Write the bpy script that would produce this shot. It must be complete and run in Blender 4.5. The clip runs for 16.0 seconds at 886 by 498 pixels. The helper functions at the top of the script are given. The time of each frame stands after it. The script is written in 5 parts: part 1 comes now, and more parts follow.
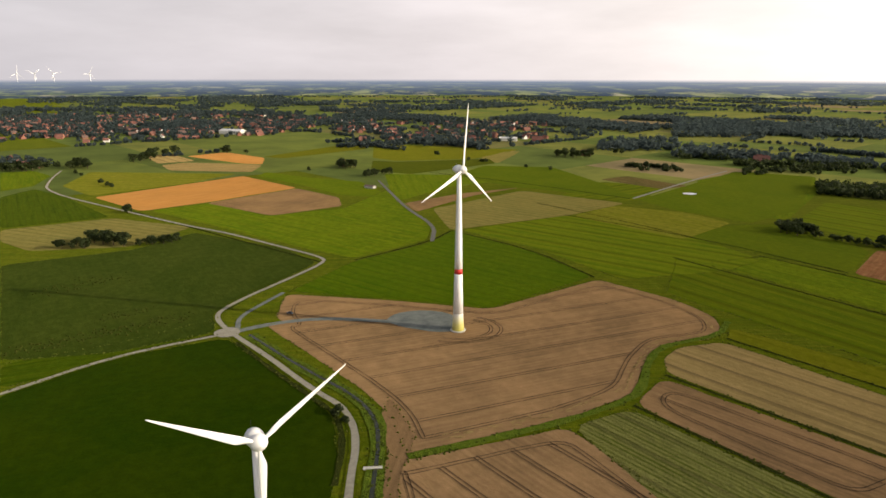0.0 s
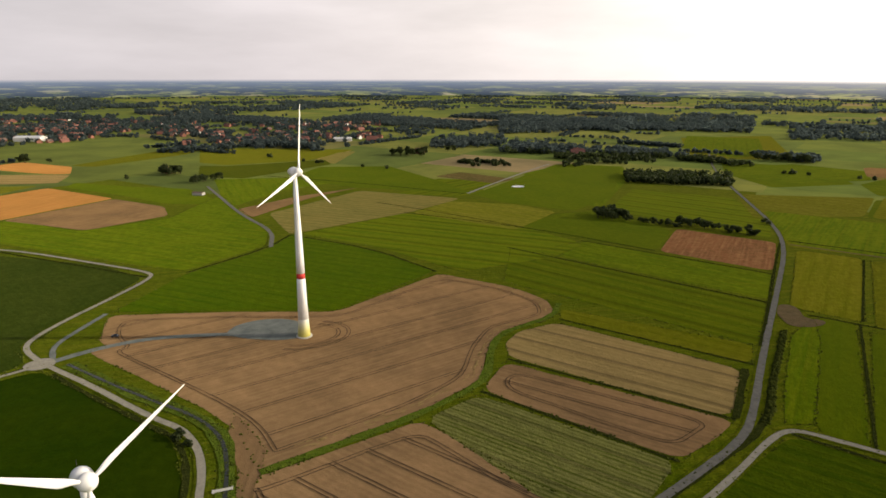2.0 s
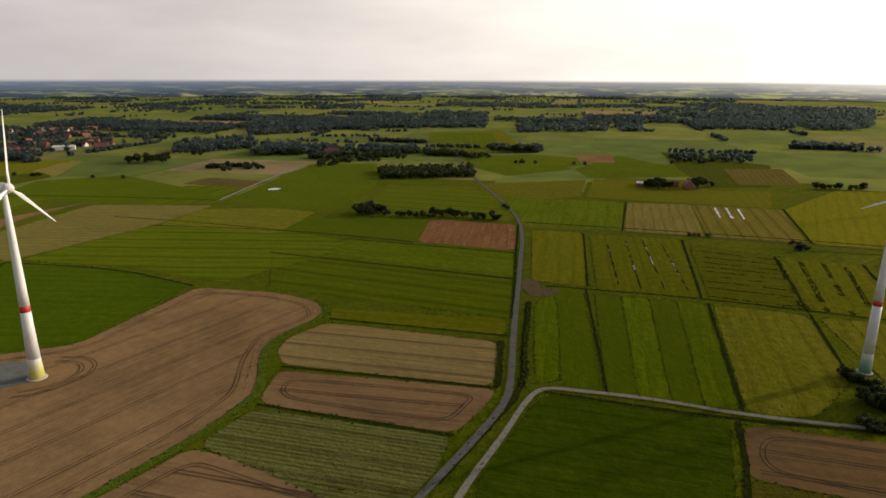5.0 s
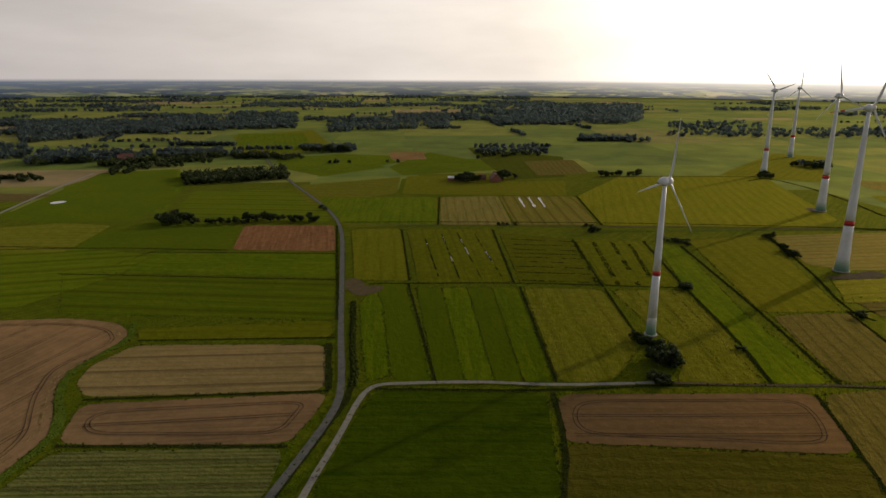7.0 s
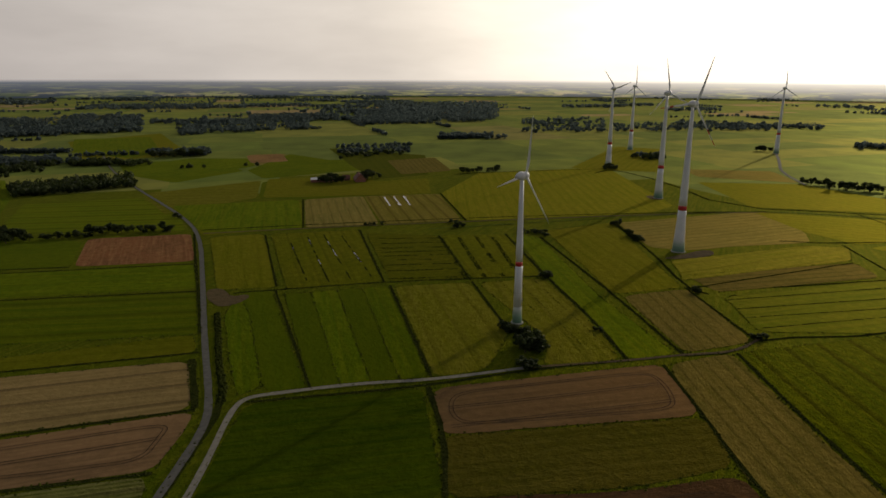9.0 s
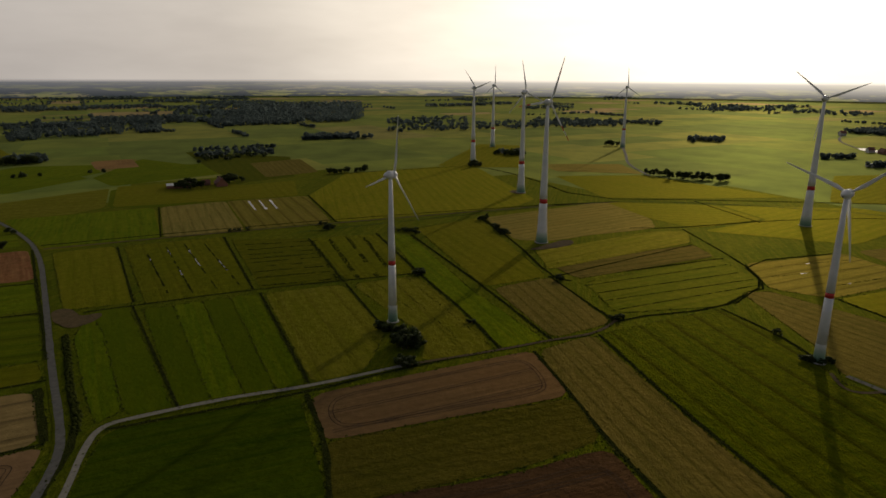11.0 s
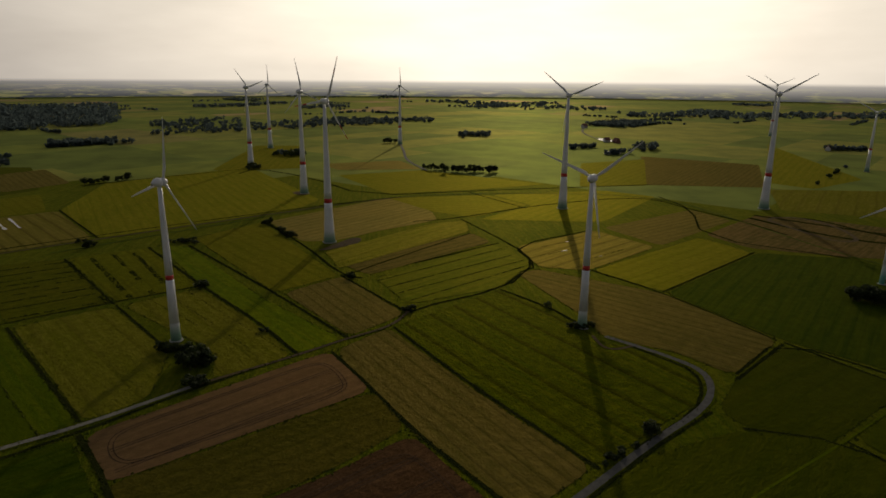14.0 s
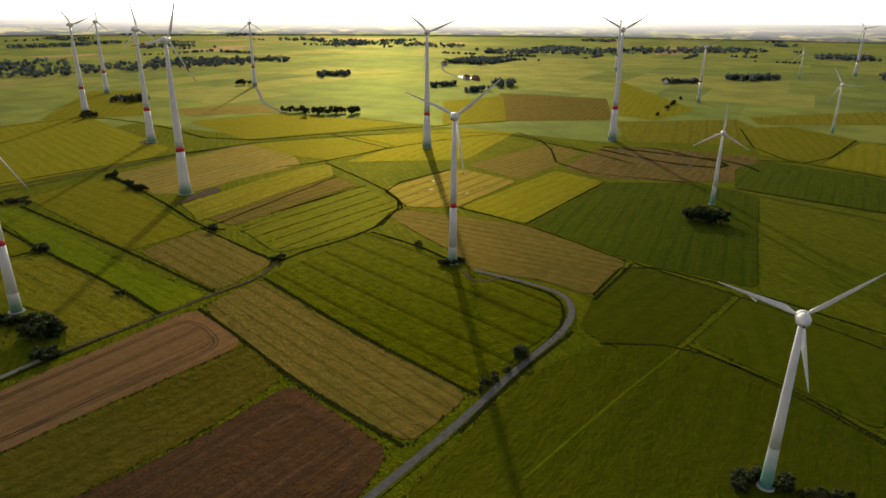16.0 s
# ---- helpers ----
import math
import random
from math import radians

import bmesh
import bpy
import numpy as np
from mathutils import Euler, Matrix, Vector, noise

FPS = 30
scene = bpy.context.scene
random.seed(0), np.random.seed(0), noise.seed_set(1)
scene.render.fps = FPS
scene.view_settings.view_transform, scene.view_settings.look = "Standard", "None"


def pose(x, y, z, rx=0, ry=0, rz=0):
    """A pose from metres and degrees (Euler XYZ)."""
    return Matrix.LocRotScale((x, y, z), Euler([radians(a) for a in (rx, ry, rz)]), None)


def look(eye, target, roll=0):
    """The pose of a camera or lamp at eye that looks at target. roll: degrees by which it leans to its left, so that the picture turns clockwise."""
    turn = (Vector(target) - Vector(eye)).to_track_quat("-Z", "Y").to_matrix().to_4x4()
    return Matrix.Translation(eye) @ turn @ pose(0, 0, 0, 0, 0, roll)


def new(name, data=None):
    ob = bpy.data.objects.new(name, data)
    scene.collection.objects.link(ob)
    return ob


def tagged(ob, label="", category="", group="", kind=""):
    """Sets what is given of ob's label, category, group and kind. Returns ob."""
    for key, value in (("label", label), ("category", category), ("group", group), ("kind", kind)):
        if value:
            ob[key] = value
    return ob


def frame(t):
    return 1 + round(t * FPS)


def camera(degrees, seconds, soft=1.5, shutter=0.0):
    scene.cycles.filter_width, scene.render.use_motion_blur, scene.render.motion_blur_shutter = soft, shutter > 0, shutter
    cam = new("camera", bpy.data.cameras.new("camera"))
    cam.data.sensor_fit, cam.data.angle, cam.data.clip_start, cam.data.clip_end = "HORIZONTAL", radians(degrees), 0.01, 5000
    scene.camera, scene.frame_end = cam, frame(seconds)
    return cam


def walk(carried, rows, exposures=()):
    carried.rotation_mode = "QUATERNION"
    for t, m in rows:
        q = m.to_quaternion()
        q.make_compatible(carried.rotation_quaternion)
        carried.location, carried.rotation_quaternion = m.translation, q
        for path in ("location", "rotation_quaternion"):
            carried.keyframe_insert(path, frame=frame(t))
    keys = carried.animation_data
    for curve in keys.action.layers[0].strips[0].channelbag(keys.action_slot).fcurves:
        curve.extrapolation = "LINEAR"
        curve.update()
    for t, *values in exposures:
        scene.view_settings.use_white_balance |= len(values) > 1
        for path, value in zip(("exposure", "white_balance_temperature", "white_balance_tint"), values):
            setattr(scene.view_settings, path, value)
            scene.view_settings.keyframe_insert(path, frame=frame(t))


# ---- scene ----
cam = camera(69.46, 16.0, soft=1.6)
PATH = [
    (0.0, pose(0, 0, 147, 74.73, -0.09, 0.03)),
    (0.5, pose(0, 0, 147, 74.74, -0.10, -3.53)),
    (1.0, pose(0, 0, 147, 74.76, -0.04, -7.56)),
    (1.5, pose(0, 0, 147, 74.74, -0.05, -11.48)),
    (2.0, pose(0, 0, 147, 74.74, -0.08, -14.56)),
    (2.5, pose(0, 0, 147, 74.76, -0.10, -17.75)),
    (3.0, pose(0, 0, 147, 74.76, -0.06, -21.27)),
    (3.5, pose(0, 0, 147, 74.74, -0.14, -24.90)),
    (4.0, pose(0, 0, 147, 74.75, -0.15, -28.54)),
    (6.5, pose(0, 0, 147, 74.77, -0.27, -48.54)),
    (7.0, pose(0, 0, 147, 74.77, -0.25, -52.76)),
    (7.5, pose(0, 0, 147, 74.79, -0.22, -56.87)),
    (8.0, pose(0, 0, 147, 74.80, -0.23, -59.90)),
    (8.5, pose(0, 0, 147, 74.79, -0.21, -62.39)),
    (11.0, pose(0, 0, 147, 74.79, -0.25, -76.79)),
    (11.5, pose(0, 0, 147, 74.79, -0.29, -79.96)),
    (12.0, pose(0, 0, 147, 74.78, -0.26, -83.11)),
    (12.5, pose(0, 0, 147, 74.78, -0.28, -86.23)),
    (13.0, pose(0, 0, 147, 74.80, -0.28, -89.51)),
    (13.5, pose(0, 0, 147, 74.82, -0.32, -92.86)),
    (14.0, pose(0, 0, 147, 74.83, -0.40, -96.17)),
    (14.5, pose(0, 0, 147, 74.84, -0.40, -99.51)),
    (15.0, pose(0, 0, 147, 74.10, -0.43, -102.95)),
    (15.5, pose(0, 0, 147, 71.99, -0.45, -105.82)),
    (16.0, pose(0, 0, 147, 69.72, -0.47, -108.36)),
]
walk(cam, PATH, exposures=[(0, 0.05), (3.5, -0.25), (7.5, -1.0), (11, -1.6), (14.5, -1.9), (15, -1.75), (15.5, -1.2), (16, -0.35)])

# ---- light: low hazy sun ahead of the last views, thin white cloud veil ----
SUN_DIR = Vector((0.973, -0.228, 0.0)).normalized() * math.cos(radians(17)) + Vector((0, 0, math.sin(radians(17))))
world = bpy.data.worlds.new("world")
scene.world = world
world.use_nodes = True
wn, wl = world.node_tree.nodes, world.node_tree.links
sky = wn.new("ShaderNodeTexSky")
sky.sky_type, sky.sun_disc = "NISHITA", False
sky.sun_elevation, sky.sun_rotation = radians(17), math.atan2(SUN_DIR.x, SUN_DIR.y)
sky.dust_density = 4.0
background = wn["Background"]
background.inputs[1].default_value = 0.1


def wnode(kind, **values):
    n = wn.new(kind)
    for key, value in values.items():
        n.inputs[key].default_value = value
    return n


# veil of thin cloud, paler and warmer round the sun
coords = wn.new("ShaderNodeTexCoord")
toward = wn.new("ShaderNodeVectorMath")
toward.operation = "DOT_PRODUCT"
toward.inputs[1].default_value = SUN_DIR
wl.new(coords.outputs["Generated"], toward.inputs[0])
spread = wn.new("ShaderNodeMapRange")
spread.inputs[1].default_value = -1.0
wl.new(toward.outputs["Value"], spread.inputs[0])
glow = wn.new("ShaderNodeValToRGB")
for at, colour in ((0.13, (6.8, 6.4, 6.7, 1)), (0.4, (8.9, 8.1, 8.1, 1)), (0.6, (11.5, 10.4, 9.8, 1)), (0.76, (16.5, 14.9, 13.5, 1)), (0.85, (20.5, 18.3, 16.0, 1)), (0.95, (36.0, 32.0, 26.5, 1))):
    glow.color_ramp.elements.new(at).color = colour
glow.color_ramp.elements[0].color = (3.6, 3.5, 3.8, 1)
glow.color_ramp.elements[-1].color = (54.0, 48.0, 39.0, 1)
wl.new(spread.outputs[0], glow.inputs["Fac"])
stretch = wn.new("ShaderNodeMapping")
stretch.inputs["Scale"].default_value = (1.0, 1.0, 4.5)
wl.new(coords.outputs["Generated"], stretch.inputs["Vector"])
cloud = wnode("ShaderNodeTexNoise", Scale=3.2, Detail=6.0, Roughness=0.55)
wl.new(stretch.outputs[0], cloud.inputs["Vector"])
puff = wn.new("ShaderNodeMapRange")
puff.inputs[1].default_value, puff.inputs[2].default_value, puff.inputs[3].default_value, puff.inputs[4].default_value = 0.3, 0.72, 0.9, 1.12
wl.new(cloud.outputs["Fac"], puff.inputs[0])
veil = wn.new("ShaderNodeVectorMath")
veil.operation = "SCALE"
wl.new(glow.outputs["Color"], veil.inputs[0])
wl.new(puff.outputs[0], veil.inputs["Scale"])
blend = wn.new("ShaderNodeMix")
blend.data_type = "RGBA"
height = wn.new("ShaderNodeSeparateXYZ")
wl.new(coords.outputs["Generated"], height.inputs[0])
thin = wn.new("ShaderNodeMapRange")
thin.inputs[1].default_value, thin.inputs[2].default_value, thin.inputs[3].default_value, thin.inputs[4].default_value = 0.14, 0.75, 0.9, 0.12
wl.new(height.outputs["Z"], thin.inputs[0])
wl.new(thin.outputs[0], blend.inputs["Factor"])
wl.new(sky.outputs["Color"], blend.inputs["A"])
wl.new(veil.outputs["Vector"], blend.inputs["B"])
wl.new(blend.outputs["Result"], background.inputs["Color"])

sun = new("sun", bpy.data.lights.new("sun", "SUN"))
sun.data.energy, sun.data.angle, sun.data.color = 4.6, radians(0.8), (1.0, 0.86, 0.66)
sun.matrix_world = look(SUN_DIR * 900, (0, 0, 0))

# ---- materials ----


def material(name, rough=0.85, metal=0.0, spec=0.3):
    m = bpy.data.materials.new(name)
    m.use_nodes = True
    b = m.node_tree.nodes["Principled BSDF"]
    b.inputs["Roughness"].default_value, b.inputs["Metallic"].default_value = rough, metal
    b.inputs["Specular IOR Level"].default_value = spec
    return m, m.node_tree.nodes, m.node_tree.links, b


def mixed(nodes, links, fac, a, b, mode="MIX"):
    n = nodes.new("ShaderNodeMix")
    n.data_type, n.blend_type = "RGBA", mode
    for key, value in (("Factor", fac), ("A", a), ("B", b)):
        if isinstance(value, (int, float)):
            n.inputs[key].default_value = value
        elif isinstance(value, tuple):
            n.inputs[key].default_value = (*value, 1)
        else:
            links.new(value, n.inputs[key])
    return n.outputs["Result"]


def noise_of(nodes, links, vector, scale, detail=4.0, low=0.35, top=0.65, rough=0.55):
    n = nodes.new("ShaderNodeTexNoise")
    n.inputs["Scale"].default_value, n.inputs["Detail"].default_value, n.inputs["Roughness"].default_value = scale, detail, rough
    links.new(vector, n.inputs["Vector"])
    r = nodes.new("ShaderNodeMapRange")
    r.inputs[1].default_value, r.inputs[2].default_value = low, top
    links.new(n.outputs["Fac"], r.inputs[0])
    return r.outputs[0]


def scaled(nodes, links, vector, sx, sy, sz=1.0):
    n = nodes.new("ShaderNodeMapping")
    n.inputs["Scale"].default_value = (sx, sy, sz)
    links.new(vector, n.inputs["Vector"])
    return n.outputs[0]


def blades_gloss(m, share, low_view=0.21, pale=0.2):
    """Sheen of countless thin blades and stalks, in the colour of the crop itself,
    and a paler, stronger gloss at flat angles that stands in for haze."""
    nodes, links = m.node_tree.nodes, m.node_tree.links
    bsdf = nodes["Principled BSDF"]
    shine = nodes.new("ShaderNodeBsdfAnisotropic")
    shine.inputs["Roughness"].default_value = 0.6
    base = bsdf.inputs["Base Color"].links[0].from_socket
    bright = mixed(nodes, links, 1.0, base, (3.1, 2.4, 1.3), "MULTIPLY")
    links.new(bright, shine.inputs["Color"])
    if bsdf.inputs["Normal"].is_linked:
        links.new(bsdf.inputs["Normal"].links[0].from_socket, shine.inputs["Normal"])
    both = nodes.new("ShaderNodeMixShader")
    both.inputs[0].default_value = share * 1.25
    links.new(bsdf.outputs[0], both.inputs[1])
    links.new(shine.outputs[0], both.inputs[2])
    # pale gloss mirroring the low sky at flat angles, put in for haze
    haze_gloss = nodes.new("ShaderNodeBsdfAnisotropic")
    haze_gloss.inputs["Roughness"].default_value = 0.7
    links.new(mixed(nodes, links, pale, bright, (0.46, 0.45, 0.14 + 0.42 * pale)), haze_gloss.inputs["Color"])
    flat = nodes.new("ShaderNodeLayerWeight")
    flat.inputs["Blend"].default_value = 0.5
    grow = nodes.new("ShaderNodeMapRange")
    grow.interpolation_type = "SMOOTHSTEP"
    grow.inputs[1].default_value, grow.inputs[2].default_value, grow.inputs[4].default_value = 0.5, 1.0, low_view
    links.new(flat.outputs["Facing"], grow.inputs[0])
    hazed = nodes.new("ShaderNodeMixShader")
    links.new(grow.outputs[0], hazed.inputs[0])
    links.new(both.outputs[0], hazed.inputs[1])
    links.new(haze_gloss.outputs[0], hazed.inputs[2])
    links.new(hazed.outputs[0], nodes["Material Output"].inputs["Surface"])


def greener(colour):
    """Lush growth: a little less red, more green."""
    r, g, b = colour
    return (r * 1.01, g * 1.03, b * 0.75) if g > r * 1.12 else colour


def crop(name, a, b, c, rows=0.0, amount=0.0, grain=1.0, clump=0.35, relief=0.25, gloss=0.07, wide=0.0, wide_amount=0.0, streak=1.0):
    """Farmland: colours a and b in drifts, rows of c along the field, grain and clumps."""
    a, b, c = greener(a), greener(b), greener(c)
    m, nodes, links, bsdf = material(name, 1.0, 0.0, 0.0)
    vector = nodes.new("ShaderNodeTexCoord").outputs["Object"]
    col = mixed(nodes, links, noise_of(nodes, links, vector, 0.018, 5.0, 0.36, 0.64), a, b)
    along = scaled(nodes, links, vector, 0.02, 0.35)
    col = mixed(nodes, links, noise_of(nodes, links, along, 1.0, 4.0, 0.42, 0.72), col, mixed(nodes, links, streak, col, c))
    if rows:
        wave = nodes.new("ShaderNodeTexWave")
        wave.wave_type, wave.bands_direction = "BANDS", "Y"
        wave.inputs["Scale"].default_value = math.pi * 2 / rows / 20
        wave.inputs["Distortion"].default_value, wave.inputs["Detail"].default_value = 0.6, 2.0
        wave.inputs["Detail Scale"].default_value = 0.4
        links.new(vector, wave.inputs["Vector"])
        fade = nodes.new("ShaderNodeMath")
        fade.operation = "MULTIPLY"
        fade.inputs[1].default_value = amount
        links.new(wave.outputs["Fac"], fade.inputs[0])
        col = mixed(nodes, links, fade.outputs[0], col, c)
    if wide:
        wave = nodes.new("ShaderNodeTexWave")
        wave.wave_type, wave.bands_direction, wave.wave_profile = "BANDS", "Y", "SAW"
        wave.inputs["Scale"].default_value = math.pi * 2 / wide / 20
        wave.inputs["Distortion"].default_value, wave.inputs["Detail"].default_value = 1.1, 3.0
        wave.inputs["Detail Scale"].default_value = 0.3
        links.new(vector, wave.inputs["Vector"])
        pick = nodes.new("ShaderNodeMapRange")
        pick.inputs[1].default_value, pick.inputs[2].default_value, pick.inputs[4].default_value = 0.76, 0.92, wide_amount
        links.new(wave.outputs["Fac"], pick.inputs[0])
        col = mixed(nodes, links, pick.outputs[0], col, tuple(v * 0.4 for v in c))
    spots = noise_of(nodes, links, vector, 0.16, 6.0, 0.40, 0.68, 0.7)
    dark = mixed(nodes, links, clump, col, (0.42, 0.46, 0.36), "MULTIPLY")
    col = mixed(nodes, links, spots, dark, col)
    fine = noise_of(nodes, links, vector, 1.3 * grain, 3.0, 0.3, 0.7, 0.7)
    pale = mixed(nodes, links, 0.35, col, (1.55, 1.5, 1.45), "MULTIPLY")
    col = mixed(nodes, links, fine, col, pale)
    info = nodes.new("ShaderNodeObjectInfo")
    shade = nodes.new("ShaderNodeMapRange")
    shade.inputs[3].default_value, shade.inputs[4].default_value = 0.66, 0.88
    links.new(info.outputs["Random"], shade.inputs[0])
    hue = nodes.new("ShaderNodeHueSaturation")
    links.new(shade.outputs[0], hue.inputs["Value"])
    links.new(col, hue.inputs["Color"])
    links.new(hue.outputs["Color"], bsdf.inputs["Base Color"])
    bump = nodes.new("ShaderNodeBump")
    bump.inputs["Strength"].default_value, bump.inputs["Distance"].default_value = 0.6, relief * 1.7
    both = nodes.new("ShaderNodeMath")
    links.new(spots, both.inputs[0])
    links.new(noise_of(nodes, links, scaled(nodes, links, vector, 0.22, 0.5), 1.0, 4.0, 0.3, 0.7, 0.65), both.inputs[1])
    links.new(both.outputs[0], bump.inputs["Height"])
    links.new(bump.outputs["Normal"], bsdf.inputs["Normal"])
    bsdf.inputs["Diffuse Roughness"].default_value = 0.7
    blades_gloss(m, gloss)
    return m


def plain(name, a, b, scale=0.5, rough=0.6, metal=0.0, spec=0.4, island=False, relief=0.0, sheen=0.0):
    """Two tones in blotches, and a random shade for each piece where island is set."""
    m, nodes, links, bsdf = material(name, rough, metal, spec)
    if rough > 0.8:
        bsdf.inputs["Diffuse Roughness"].default_value, bsdf.inputs["Specular IOR Level"].default_value = 0.5, spec * 0.12
    vector = nodes.new("ShaderNodeTexCoord").outputs["Object"]
    fac = noise_of(nodes, links, vector, scale, 5.0, 0.32, 0.68, 0.65)
    if island:
        geo = nodes.new("ShaderNodeNewGeometry")
        fac = mixed(nodes, links, 0.7, fac, geo.outputs["Random Per Island"])
    links.new(mixed(nodes, links, fac, a, b), bsdf.inputs["Base Color"])
    if relief:
        bump = nodes.new("ShaderNodeBump")
        bump.inputs["Distance"].default_value = relief
        links.new(noise_of(nodes, links, vector, scale * 6, 4.0), bump.inputs["Height"])
        links.new(bump.outputs["Normal"], bsdf.inputs["Normal"])
    bsdf.inputs["Sheen Weight"].default_value = sheen
    return m


